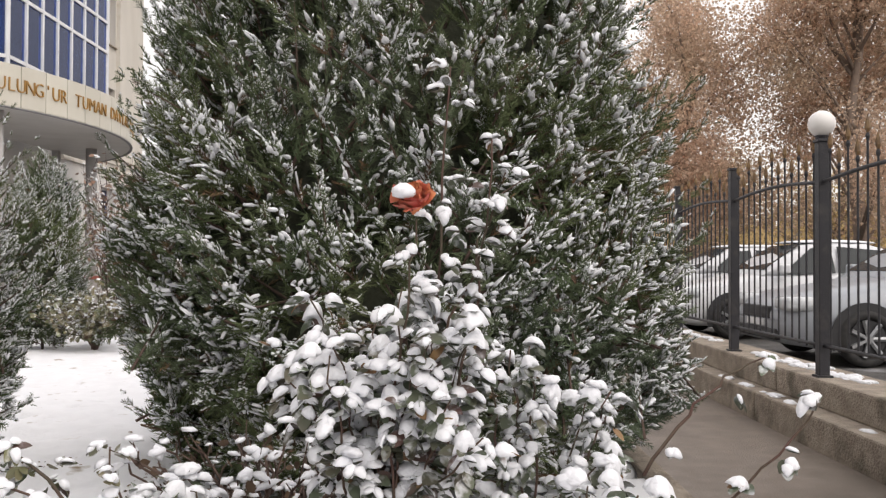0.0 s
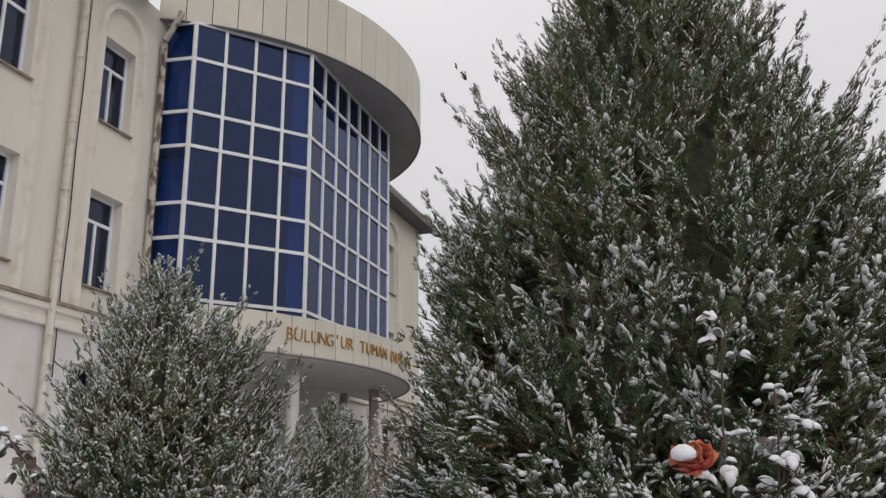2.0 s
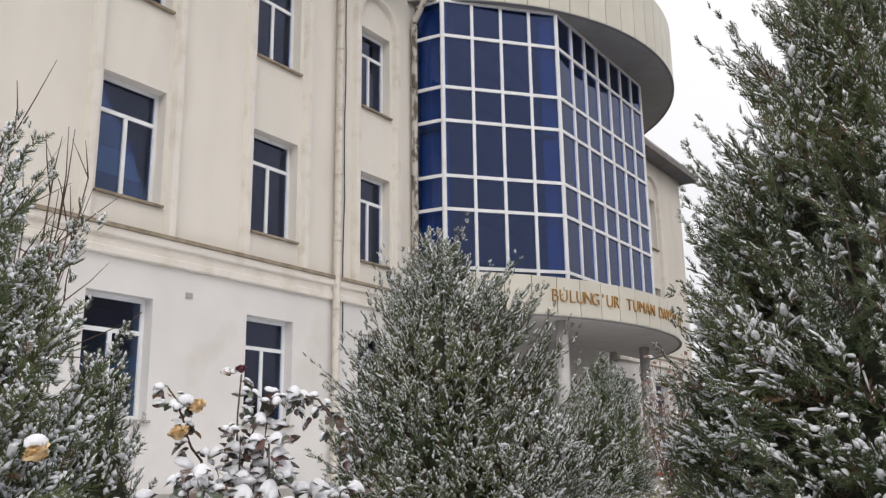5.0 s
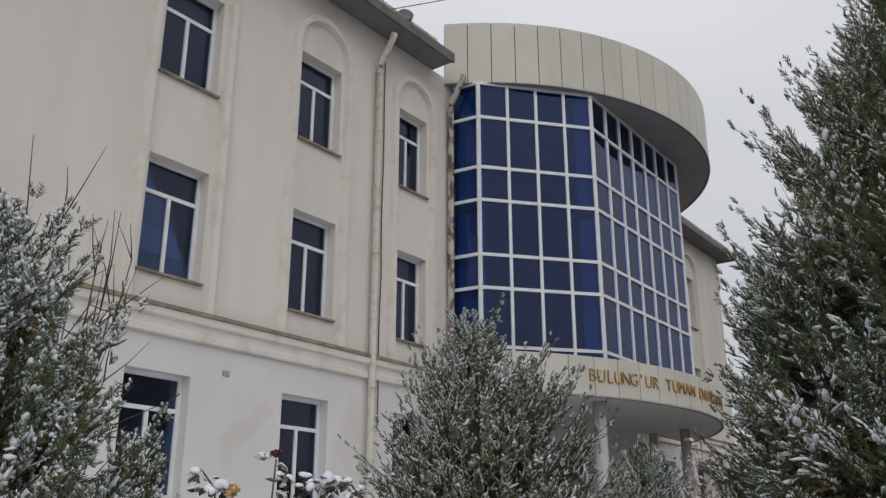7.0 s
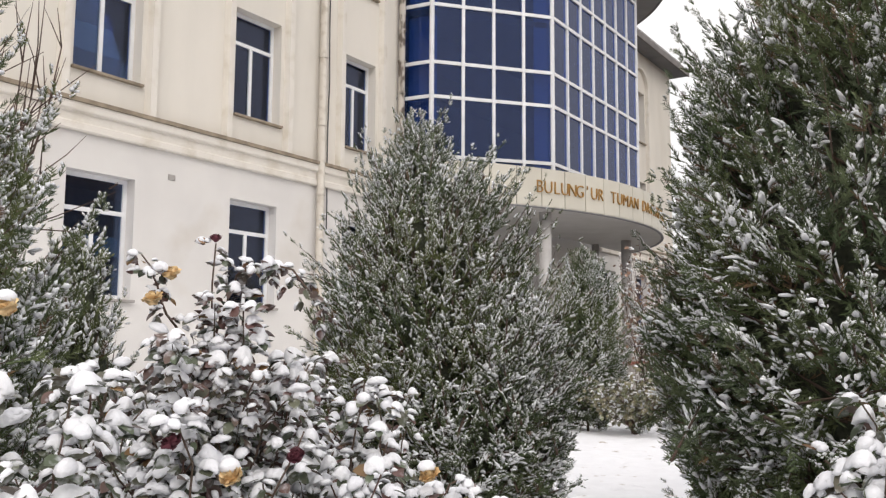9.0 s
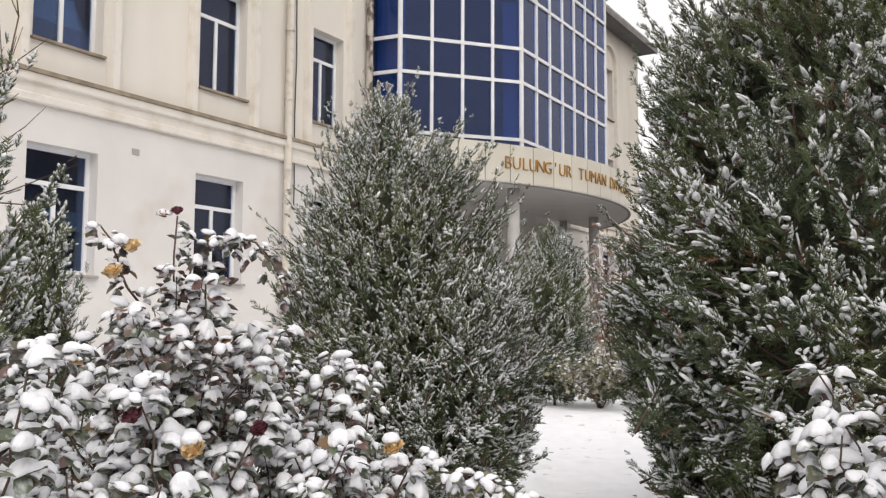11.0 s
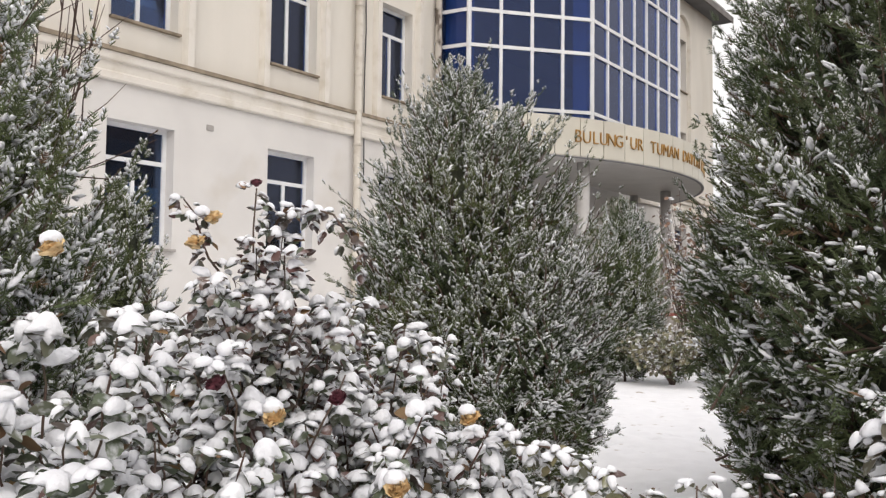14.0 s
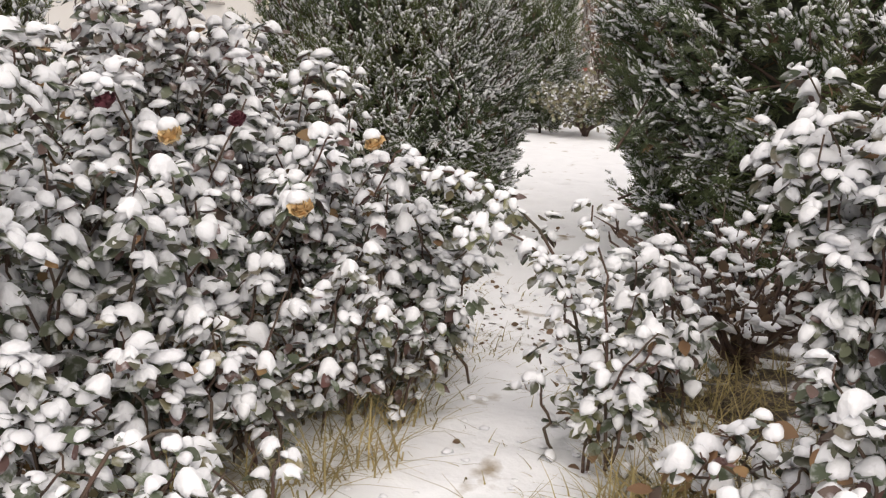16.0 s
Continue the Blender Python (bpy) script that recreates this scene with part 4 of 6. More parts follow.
# ---- roses ----
def leaflet(rng):
    """A pointed oval leaf blade, one unit long along +X, folded at the rib and drooping."""
    ts = (0.0, 0.18, 0.42, 0.68, 0.88, 1.0)
    ws = (0.02, 0.24, 0.34, 0.27, 0.13, 0.0)
    v, f = [], []
    for t, w in zip(ts, ws):
        dz = -0.22 * t * t
        v += [(t, -w, dz + 0.10 * w), (t, 0, dz - 0.03), (t, w, dz + 0.10 * w)]
    for k in range(len(ts) - 1):
        a, b = 3 * k, 3 * k + 3
        f += [(a, a + 1, b + 1), (a, b + 1, b), (a + 1, a + 2, b + 2), (a + 1, b + 2, b + 1)]
    return np.array(v) * (1, rng.uniform(0.85, 1.15), rng.uniform(0.6, 1.4)), np.array(f)


def pad(rng, segs=9):
    """A snow pad shaped like the leaf below it: rounded, hanging over at the rim."""
    rings = ((0.0, 0.30), (0.45, 0.27), (0.80, 0.17), (1.0, 0.0), (0.74, -0.07))
    v, f = [(0.45, 0, 0.30)], []
    rough = rng.uniform(-0.11, 0.11, segs)
    for r, z in rings[1:]:
        for s in range(segs):
            th = 2 * math.pi * s / segs
            k = r * (1 + rough[s])
            x = 0.45 + 0.50 * k * math.cos(th)
            y = (0.40 - 0.08 * math.cos(th)) * k * math.sin(th)
            v.append((x, y, z * (1 + 0.7 * rough[(s + 3) % segs]) - 0.18 * x * x + 0.04 + rng.uniform(-0.012, 0.012)))
    for s in range(segs):
        f.append((0, 1 + s, 1 + (s + 1) % segs))
    for r in range(len(rings) - 2):
        a, b = 1 + r * segs, 1 + (r + 1) * segs
        for s in range(segs):
            t = (s + 1) % segs
            f += [(a + s, b + s, b + t), (a + s, b + t, a + t)]
    return np.array(v), np.array(f)


def blanket(rng, segs=18):
    """Snow lying over a whole compound leaf: a dome with drooping lobes over the leaflets, one unit from the stalk's end to a lobe's tip."""
    lobes = [(0.0, 1.0), (0.85, 0.88), (-0.85, 0.88), (1.75, 0.72), (-1.75, 0.72)]
    lobes = [(a + rng.uniform(-0.15, 0.15), k * rng.uniform(0.8, 1.15)) for a, k in lobes if abs(a) < 1 or rng.random() < 0.7]
    v, f = [(0.05, 0, 0.38)], []
    for q, z in ((0.35, 0.35), (0.66, 0.27), (0.90, 0.12), (1.0, -0.02), (0.86, -0.12)):
        for s in range(segs):
            th = 2 * math.pi * s / segs - math.pi
            r = 0.48
            for a, k in lobes:
                r = max(r, 0.46 + (k - 0.46) * math.exp(-((th - a) / 0.36) ** 2))
            r *= q * (1 + 0.05 * rng.uniform(-1, 1))
            v.append((r * math.cos(th), r * math.sin(th), z + 0.015 * rng.uniform(-1, 1) - 0.36 * r * r))
    v.append((0, 0, -0.06))
    e = len(v) - 1
    f += [(1 + 4 * segs + s, e, 1 + 4 * segs + (s + 1) % segs) for s in range(segs)]
    f += [(0, 1 + s, 1 + (s + 1) % segs) for s in range(segs)]
    for r in range(4):
        a, b = 1 + r * segs, 1 + (r + 1) * segs
        for s in range(segs):
            t = (s + 1) % segs
            f += [(a + s, b + s, b + t), (a + s, b + t, a + t)]
    return np.array(v), np.array(f)


BLANKETS = [blanket(RNG) for _ in range(8)]
LEAFLETS = [leaflet(RNG) for _ in range(4)]
PADS = [pad(RNG) for _ in range(6)]


def bloom(parent, at, r, mat, seed, tilt=(0.3, -0.6), label="withered yellow rose bloom", cap=True, crumple=0.16, cap_at=(-0.40, 0.05, 0.66), cap_size=1.0):
    """A rose bloom: whorls of cupped petals round a heart, sepals below, a cap of snow."""
    rng = np.random.default_rng(seed)
    bm = bmesh.new()
    q = Matrix.Rotation(tilt[0], 4, "Y") @ Matrix.Rotation(tilt[1], 4, "X")
    for ring, (n, rad, height, lean) in enumerate(((5, 1.05, 0.95, 0.5), (5, 0.86, 1.1, 0.30), (5, 0.64, 1.2, 0.16), (4, 0.42, 1.25, 0.05), (3, 0.22, 1.25, 0.0))):
        for k in range(n):
            a = 2 * math.pi * (k + 0.5 * (ring % 2)) / n + rng.uniform(-0.25, 0.25)
            w = 0.75 * rad + 0.18
            lean_k = lean * rng.uniform(0.8, 1.25)
            rows = []
            for i in range(5):
                t = i / 4
                out = rad * (0.25 + 0.45 * math.sin(t * 1.6)) + lean_k * 0.32 * t * t
                z = height * t * (1 - 0.28 * lean_k * t) - 0.25
                ww = w * (0.35 + 0.65 * math.sin(0.4 + t * 1.9))
                row = []
                for j in (-1, -0.4, 0.4, 1):
                    aa = a + j * ww * 0.62 / max(out, 0.25)
                    o = out * (1 - 0.06 * j * j) + 0.03 * rng.uniform(-1, 1)
                    row.append(bm.verts.new(q @ Vector((math.cos(aa) * o + crumple * rng.uniform(-1, 1), math.sin(aa) * o + crumple * rng.uniform(-1, 1), (z - 0.05 * j * j) * (1 - crumple * 1.5) + crumple * rng.uniform(-1, 1)))))
                rows.append(row)
            for p1, p2 in zip(rows, rows[1:]):
                for j in range(3):
                    bm.faces.new((p1[j], p1[j + 1], p2[j + 1], p2[j]))
    bmesh.ops.transform(bm, matrix=Matrix.Translation(at) @ Matrix.Scale(r, 4), verts=bm.verts)
    b = part("bloom", bm, mat, parent, label, smooth=True)
    if cap:
        v, f = lump(rng, 16, 9, 0.07, 0.5)
        v = v * np.array([1.55, 1.5, 1.35]) * r * cap_size + np.array(at) + np.array(cap_at) * r
        part("snow_cap", mesh_np("snow_cap", v, f), M_SNOW, b, "rounded cap of snow")
    return b


def rose_bush(at, height, spread, canes, seed, leaf=0.046, density=1.0, snow=0.9, red=0.25, pale=0.0, bare=0.15, lean=(0.0, 0.0), custom=(), sparse=0.7, cushion_to=9.0, label="leafy rose bush weighed down by snow", litter=0.04):
    """A rose bush: arching canes, compound leaves of five leaflets, and a snow pad on most leaflets."""
    rng = np.random.default_rng(seed)
    leaf *= 0.88
    t = thing("rose_bush", at, label, "rose bush", "roses in the bed")
    base = np.array(at, float)
    nodes, dirs, hang, shoot = [], [], [], []
    lines = []
    for c in range(canes):
        a = rng.uniform(0, 2 * math.pi)
        r = spread * math.sqrt(rng.random()) * 0.95
        tip = base + np.array([math.cos(a) * r + lean[0], math.sin(a) * r + lean[1], height * rng.uniform(0.62, 1.05) * (1 - 0.25 * (r / spread) ** 2)])
        root = base + rng.normal(0, 0.05, 3) * (1, 1, 0)
        mid = root + (tip - root) * (0.3, 0.3, 0.62) + rng.normal(0, 0.03, 3)
        lines.append((root, mid, tip))
    for pts in custom:
        lines.append(tuple(np.array(p, float) for p in pts))
    for c, ctrl in enumerate(lines):
        k = 13
        ts = np.linspace(0, 1, k)
        if len(ctrl) == 3:
            p = ((1 - ts) ** 2)[:, None] * ctrl[0] + (2 * ts * (1 - ts))[:, None] * ctrl[1] + (ts ** 2)[:, None] * ctrl[2]
        else:
            q = np.array(ctrl)
            s = np.linspace(0, len(q) - 1, k)
            p = np.stack([np.interp(s, np.arange(len(q)), q[:, j]) for j in range(3)], 1)
            p[1:-1] = (p[:-2] + 2 * p[1:-1] + p[2:]) / 4
        p[1:-1] += rng.normal(0, 0.007, (k - 2, 3))
        ln = np.linalg.norm(np.diff(p, axis=0), axis=1).sum()
        part("cane", tube(bmesh.new(), [tuple(x) for x in p], [0.0048 * (1 - 0.62 * j / k) for j in range(k)], 6), M_CANE, t, smooth=True)
        own = density if c < canes else density * sparse
        m = max(3, int(ln / 0.038 * own))
        for u in np.linspace(bare, 1.0, m):
            i = min(int(u * (k - 1)), k - 2)
            w = u * (k - 1) - i
            nodes.append(p[i] * (1 - w) + p[i + 1] * w)
            ax = p[i + 1] - p[i]
            ax /= np.linalg.norm(ax)
            a = rng.uniform(0, 2 * math.pi)
            dirs.append(np.array([math.cos(a), math.sin(a), rng.uniform(-0.1, 0.55)]) + 0.35 * ax)
            hang.append(rng.uniform(0.35, 1.35))
            shoot.append(c >= canes)
    nodes, dirs, hang = np.array(nodes), np.array(dirs), np.array(hang)
    n = len(nodes)
    dirs /= np.linalg.norm(dirs, axis=1, keepdims=True)
    shoot = np.array(shoot)                    # single long shoots carry smaller leaves and less snow
    stalk = leaf * rng.uniform(1.1, 1.9, n) * np.where(shoot, 0.7, 1.0)
    LP, LR, LS, LN = [], [], [], []
    node_h = np.clip((nodes[:, 2] - at[2]) / max(height, 0.1), 0, 1)
    covered = (rng.random(n) < 0.80 * snow * (0.12 + 0.88 * node_h ** 0.8)) & (hang < 1.1) & (~shoot | (rng.random(n) < 0.16))
    for slot, (along, turn) in enumerate(((0.45, 62), (0.45, -62), (0.85, 48), (0.85, -48), (1.0, 0))):
        if slot < 2:
            ok = rng.random(n) < 0.75
        else:
            ok = np.ones(n, bool)
        drop = np.stack([np.zeros(n), np.zeros(n), -hang * along ** 2 * stalk * 0.7], 1)
        pos = nodes + dirs * (stalk * along)[:, None] + drop
        d = dirs.copy()
        d[:, 2] -= hang * (0.35 + along * 0.6)
        ca, sa = math.cos(radians(turn)), math.sin(radians(turn))
        d2 = np.stack([d[:, 0] * ca - d[:, 1] * sa, d[:, 0] * sa + d[:, 1] * ca, d[:, 2] + rng.normal(0, 0.35, n)], 1)
        LP.append(pos[ok])
        LN.append(covered[ok])
        LR.append(rot_to(d2, rng.normal(0, 0.5, n))[ok])
        LS.append((leaf * rng.uniform(0.65, 1.25, n) * np.where(shoot, 0.78, 1.0))[ok])
    P, R, S, C = np.concatenate(LP), np.concatenate(LR), np.concatenate(LS), np.concatenate(LN)
    above = P[:, 2] > at[2] + 0.015
    P, R, S, C = P[above], R[above], S[above], C[above]
    N = len(P)
    sz = S[:, None] * np.ones((1, 3))
    pick = rng.integers(0, len(LEAFLETS), N)
    tone = rng.random(N)
    groups = (("leaves", M_LEAF, tone >= red + pale + litter, ""), ("red_leaves", M_LEAF_RED, tone < red, "dark reddish leaves"),
              ("pale_leaves", M_LEAF_PALE, (tone >= red) & (tone < red + pale), "pale green leaves"),
              ("withered_leaves", M_LEAF_TAN, (tone >= red + pale) & (tone < red + pale + litter), "withered tan leaves"))
    for name, mat, sel, lab in groups:
        if sel.any():
            v, f = strew(LEAFLETS, P[sel], R[sel], sz[sel], pick[sel])
            part(name, mesh_np(name, v, f, True), mat, t, lab)["kind"] = "stuff"
    hgt = np.clip((P[:, 2] - at[2]) / max(height, 0.1), 0, 1)
    has = (rng.random(N) < snow * (0.24 + 0.58 * hgt)) & (R[:, 2, 2] > 0.15) & (~C | (rng.random(N) < 0.12))
    m = has.sum()
    thick = rng.uniform(0.75, 1.5, m)
    psz = np.stack([S[has] * rng.uniform(0.78, 1.08, m), S[has] * rng.uniform(0.85, 1.25, m), S[has] * thick * 0.90], 1)
    v, f = strew(PADS, P[has] + np.array([0, 0, 0.002]), rot_to(R[has][:, :, 0] * (1, 1, 0.85), rng.normal(0, 0.3, m)), psz, rng.integers(0, len(PADS), m))
    part("snow", mesh_np("snow", v, f), M_SNOW, t, "thick pads of snow on the leaves")["kind"] = "stuff"
    cov = np.nonzero(covered & (nodes[:, 2] > at[2] + 0.03))[0]
    if len(cov):
        cd = dirs[cov].copy()
        flat = np.maximum(np.hypot(cd[:, 0], cd[:, 1]), 0.2)
        cd[:, 2] = np.clip(cd[:, 2] - hang[cov] * 0.75, -0.95 * flat, 0.10 * flat)
        cp = nodes[cov] + dirs[cov] * (stalk[cov] * 0.72)[:, None]
        cp[:, 2] += 0.004 - hang[cov] * stalk[cov] * 0.25
        cs = leaf * rng.uniform(0.75, 1.2, (len(cov), 1)) * np.stack([np.ones(len(cov)), rng.uniform(0.75, 1.1, len(cov)), rng.uniform(0.9, 1.6, len(cov))], 1)
        v, f = strew(BLANKETS, cp, rot_to(cd, rng.normal(0, 0.25, len(cov))), cs, rng.integers(0, len(BLANKETS), len(cov)))
        part("blanket_snow", mesh_np("blanket_snow", v, f), M_SNOW, t, "lobed blankets of snow over the leaves")["kind"] = "stuff"
    # larger mounds where several leaves carry one cushion
    big = np.nonzero((rng.random(n) < 0.09 * snow) & ~shoot & (nodes[:, 2] > at[2] + height * 0.45) & (nodes[:, 2] < cushion_to))[0]
    if len(big):
        bp = nodes[big] + dirs[big] * (stalk[big] * 0.7)[:, None] + np.array([0, 0, 0.008])
        br = rot_to(dirs[big] * (1, 1, 0.4), rng.normal(0, 0.2, len(big)))
        bs = leaf * rng.uniform(0.9, 1.5, (len(big), 1)) * np.array([[1.25, 1.0, 0.62]])
        v, f = strew(CUSHIONS, bp, br, bs, rng.integers(0, len(CUSHIONS), len(big)))
        part("cushion_snow", mesh_np("cushion_snow", v, f), M_SNOW, t, "rounded snow cushions")["kind"] = "stuff"
    return t


CUSHIONS = [lump(RNG, 12, 7, 0.13, 0.5) for _ in range(6)]


def polar(yaw, d, z=0.0):
    """A place by its bearing, degrees to the left of straight ahead, and its distance from the path."""
    return (-math.sin(radians(yaw)) * d, math.cos(radians(yaw)) * d, z)


# the large clump of roses to the left of the gap
rose_bush(polar(61, 1.75), 1.08, 0.32, 12, 21, 0.050, red=0.05)
bush_a = rose_bush(polar(54, 1.95), 1.00, 0.36, 14, 22, 0.050, red=0.06)
bush_tall = rose_bush(polar(49.0, 2.35), 1.20, 0.32, 30, 23, 0.040, red=0.5, snow=0.7, sparse=1.0, density=1.5,
                      custom=((polar(50, 2.35), polar(49.4, 2.33, 0.7), polar(48.7, 2.3, 1.29)),
                              (polar(50, 2.35, 0.7), polar(47.5, 2.3, 1.23), polar(43.8, 2.25, 1.24), polar(41.9, 2.2, 1.10)),
                              (polar(50, 2.35, 0.7), polar(50.5, 2.3, 1.15), polar(53.2, 2.25, 1.25))))
bush_b = rose_bush(polar(46, 2.10), 0.96, 0.34, 13, 24, 0.047, red=0.12)
rose_bush(polar(46.3, 2.65), 1.16, 0.30, 13, 43, 0.040, red=0.5, snow=0.7)
rose_bush(polar(41, 2.45), 1.04, 0.30, 14, 25, 0.042, red=0.30)
bush_c = rose_bush(polar(36.5, 2.30), 0.78, 0.28, 11, 26, 0.044, red=0.12)
bush_d = rose_bush(polar(31.0, 2.45), 0.66, 0.26, 10, 27, 0.043, red=0.08)
rose_bush(polar(50, 3.15), 1.05, 0.40, 12, 28, 0.042, red=0.22)
rose_bush(polar(43.5, 3.2), 1.08, 0.36, 12, 29, 0.040, red=0.45)
rose_bush(polar(38, 3.05), 0.85, 0.30, 9, 30, 0.040, red=0.35)
rose_bush(polar(57.5, 2.75), 1.05, 0.38, 11, 31, 0.044, red=0.15)
rose_bush(polar(53, 1.45), 0.30, 0.30, 7, 32, 0.042, red=0.05, pale=0.4, label="low sprawling rose shoots bent under snow",
          custom=((polar(57, 1.40, 0.02), polar(53, 1.42, 0.28), polar(48, 1.5, 0.30), polar(43, 1.55, 0.10)),))
rose_bush(polar(44, 1.62), 0.16, 0.30, 6, 33, 0.038, pale=0.5, red=0.05, label="low sprawling rose shoots bent under snow")
rose_bush(polar(57, 1.72), 0.42, 0.26, 9, 41, 0.044, red=0.1, label="low snowy rose bush under taller ones")
rose_bush(polar(47.5, 1.85), 0.45, 0.26, 8, 42, 0.042, red=0.15, pale=0.2, label="low snowy rose bush under taller ones")
for yaw, d, tall, wide, seed in ((38.0, 2.1, 0.52, 0.22, 44), (42.5, 1.95, 0.46, 0.22, 45), (33.5, 2.2, 0.42, 0.18, 46)):
    rose_bush(polar(yaw, d), tall, wide, 8, seed, 0.040, red=0.2, pale=0.25, label="low snowy rose bush under taller ones")
# long arching canes beside the gap
rose_bush(polar(19.5, 1.95), 0.50, 0.16, 5, 34, 0.046, red=0.05, pale=0.5, snow=0.85, sparse=1.5, label="slender rose with long arching pale-leaved canes",
          custom=((polar(19.5, 1.95, 0.02), polar(21, 2.0, 0.35), polar(25, 2.1, 0.60), polar(32, 2.2, 0.68), polar(37, 2.3, 0.66)),
                  (polar(19.5, 1.95, 0.02), polar(20.5, 2.0, 0.30), polar(24, 2.0, 0.50), polar(29, 2.1, 0.56)),
                  (polar(18.5, 1.9, 0.02), polar(18.8, 1.92, 0.40), polar(20.5, 1.95, 0.62))))
rose_bush(polar(16.0, 2.25), 0.46, 0.20, 9, 35, 0.046, red=0.06, label="snow-capped rose bush beside the gap")
# in front of the tall evergreen
bush_orange = rose_bush(polar(3.6, 2.05), 1.04, 0.30, 21, 36, 0.050, red=0.08,
                        custom=((polar(4, 2.05, 0.3), polar(2.4, 2.0, 0.8), polar(1.6, 1.95, 1.10)),
                                (polar(2, 2.1, 0.3), polar(0, 2.1, 1.0), polar(-0.6, 2.08, 1.47)),
                                (polar(1, 2.1, 0.3), polar(-3, 2.1, 0.9), polar(-3.3, 2.1, 1.30)),
                                (polar(3, 2.1, 0.5), polar(-1, 2.1, 0.9), polar(-4.2, 2.1, 1.22))),
                        sparse=0.55, cushion_to=0.95, label="snow-covered rose bush with one orange bloom")
rose_bush(polar(-6.5, 2.35), 0.80, 0.26, 9, 37, 0.046, red=0.05)
rose_bush(polar(-11.0, 2.0), 0.55, 0.15, 7, 38, 0.052, red=0.05, sparse=0.28,
          custom=((polar(-12, 2.0, 0.1), polar(-16, 2.0, 0.42), polar(-20, 2.0, 0.56), polar(-23.3, 2.05, 0.72)),
                  (polar(-13, 2.15, 0.5), polar(-16.5, 2.2, 0.74), polar(-20.5, 2.3, 0.78))),
          label="rose bush with a bare cane reaching over the path")
rose_bush(polar(9.0, 1.72), 0.30, 0.18, 6, 39, 0.050, red=0.3, litter=0.3, label="low withered rose shoots with snow caps")
rose_bush(polar(1.0, 1.75), 0.45, 0.24, 8, 40, 0.048, red=0.15, label="low snowy rose bush by the path")

bloom(bush_orange, polar(1.7, 1.93, 1.135), 0.055, M_PETAL_ORANGE, 50, (-0.2, 0.75), "wilting orange rose bloom", crumple=0.15, cap_at=(-0.42, -0.60, 0.32), cap_size=0.62)
bloom(bush_tall, polar(51.35, 2.25, 1.20), 0.027, M_PETAL_YELLOW, 51, (0.2, 0.5), cap=False)
bloom(bush_tall, polar(52.4, 2.2, 1.134), 0.029, M_PETAL_YELLOW, 52, (0.1, 0.4), cap=False)
bloom(bush_a, polar(60.85, 1.62, 1.085), 0.027, M_PETAL_YELLOW, 53, (0.0, 0.6))
bloom(bush_b, polar(47.3, 1.85, 0.76), 0.030, M_PETAL_YELLOW, 54, (0.0, 0.8))
bloom(bush_c, polar(34.7, 2.12, 0.72), 0.029, M_PETAL_YELLOW, 55, (0.0, 0.7))
bloom(bush_c, polar(39.4, 1.9, 0.60), 0.032, M_PETAL_YELLOW, 56, (0.3, 0.7))
bloom(bush_b, polar(43.3, 2.0, 0.78), 0.026, M_PETAL_RED, 57, (0.0, 0.7), "dark red withered rose bloom", cap=False)
bloom(bush_b, polar(51.0, 1.95, 0.82), 0.026, M_PETAL_RED, 58, (0.0, 0.5), "dark red withered rose bloom", cap=False)
bloom(bush_tall, polar(48.7, 2.3, 1.30), 0.018, M_PETAL_RED, 59, (0.0, 0.3), "small dark rose bud", cap=False)


# ---- dry grass and litter on the snow ----
def tuft(at, blades, r, h, seed):
    rng = np.random.default_rng(seed)
    v, f = [], []
    for k in range(blades):
        a, b = rng.uniform(0, 2 * math.pi), rng.uniform(0, 2 * math.pi)
        p = np.array(at) + np.array([math.cos(a), math.sin(a), 0]) * r * math.sqrt(rng.random()) - (0, 0, 0.02)
        hh, ln = h * rng.uniform(0.25, 0.95), h * rng.uniform(0.3, 1.2)
        w = np.array([-math.sin(b), math.cos(b), 0]) * 0.0028
        d = np.array([math.cos(b), math.sin(b), 0])
        i = len(v)
        for t in (0, 0.4, 0.75, 1.0):
            c = p + np.array([0, 0, hh]) * (t - 0.28 * t * t) + d * ln * t * t
            v += [c - w * (1 - t * 0.9), c + w * (1 - t * 0.9)]
        f += [(i + 2 * j, i + 2 * j + 1, i + 2 * j + 3, i + 2 * j + 2) for j in range(3)]
    ob = solo("grass_tuft", mesh_np("grass_tuft", np.array(v), np.array(f), False), M_GRASS_DRY, "tuft of dry yellow grass sticking out of snow", "grass", "stuff")
    return ob


for k, (yaw, d, n, r, h) in enumerate(((12.5, 1.75, 160, 0.14, 0.26), (9.0, 1.9, 200, 0.20, 0.24), (5.5, 1.75, 160, 0.18, 0.22), (16.5, 1.75, 90, 0.10, 0.2), (33.5, 2.2, 140, 0.14, 0.26),
                                       (36.0, 1.95, 110, 0.12, 0.22), (40.5, 1.8, 70, 0.10, 0.2), (22.5, 1.55, 60, 0.10, 0.2), (30.5, 2.6, 90, 0.15, 0.2), (45.5, 1.75, 90, 0.14, 0.25), (37.5, 2.35, 130, 0.10, 0.5),
                                       (27.5, 2.75, 60, 0.15, 0.15), (2.0, 1.6, 90, 0.15, 0.2),
                                       (13.5, 2.3, 150, 0.2, 0.24), (10.5, 2.55, 170, 0.25, 0.22), (7.5, 2.3, 150, 0.22, 0.22), (12.0, 2.8, 120, 0.25, 0.2))):
    tuft(polar(yaw, d), n, r, h, 70 + k)
for k in range(14):
    tuft(polar(20 + 1.0 * k, 1.6 + 0.11 * k + 0.5 * (k % 3)), 26, 0.22, 0.07, 300 + k)


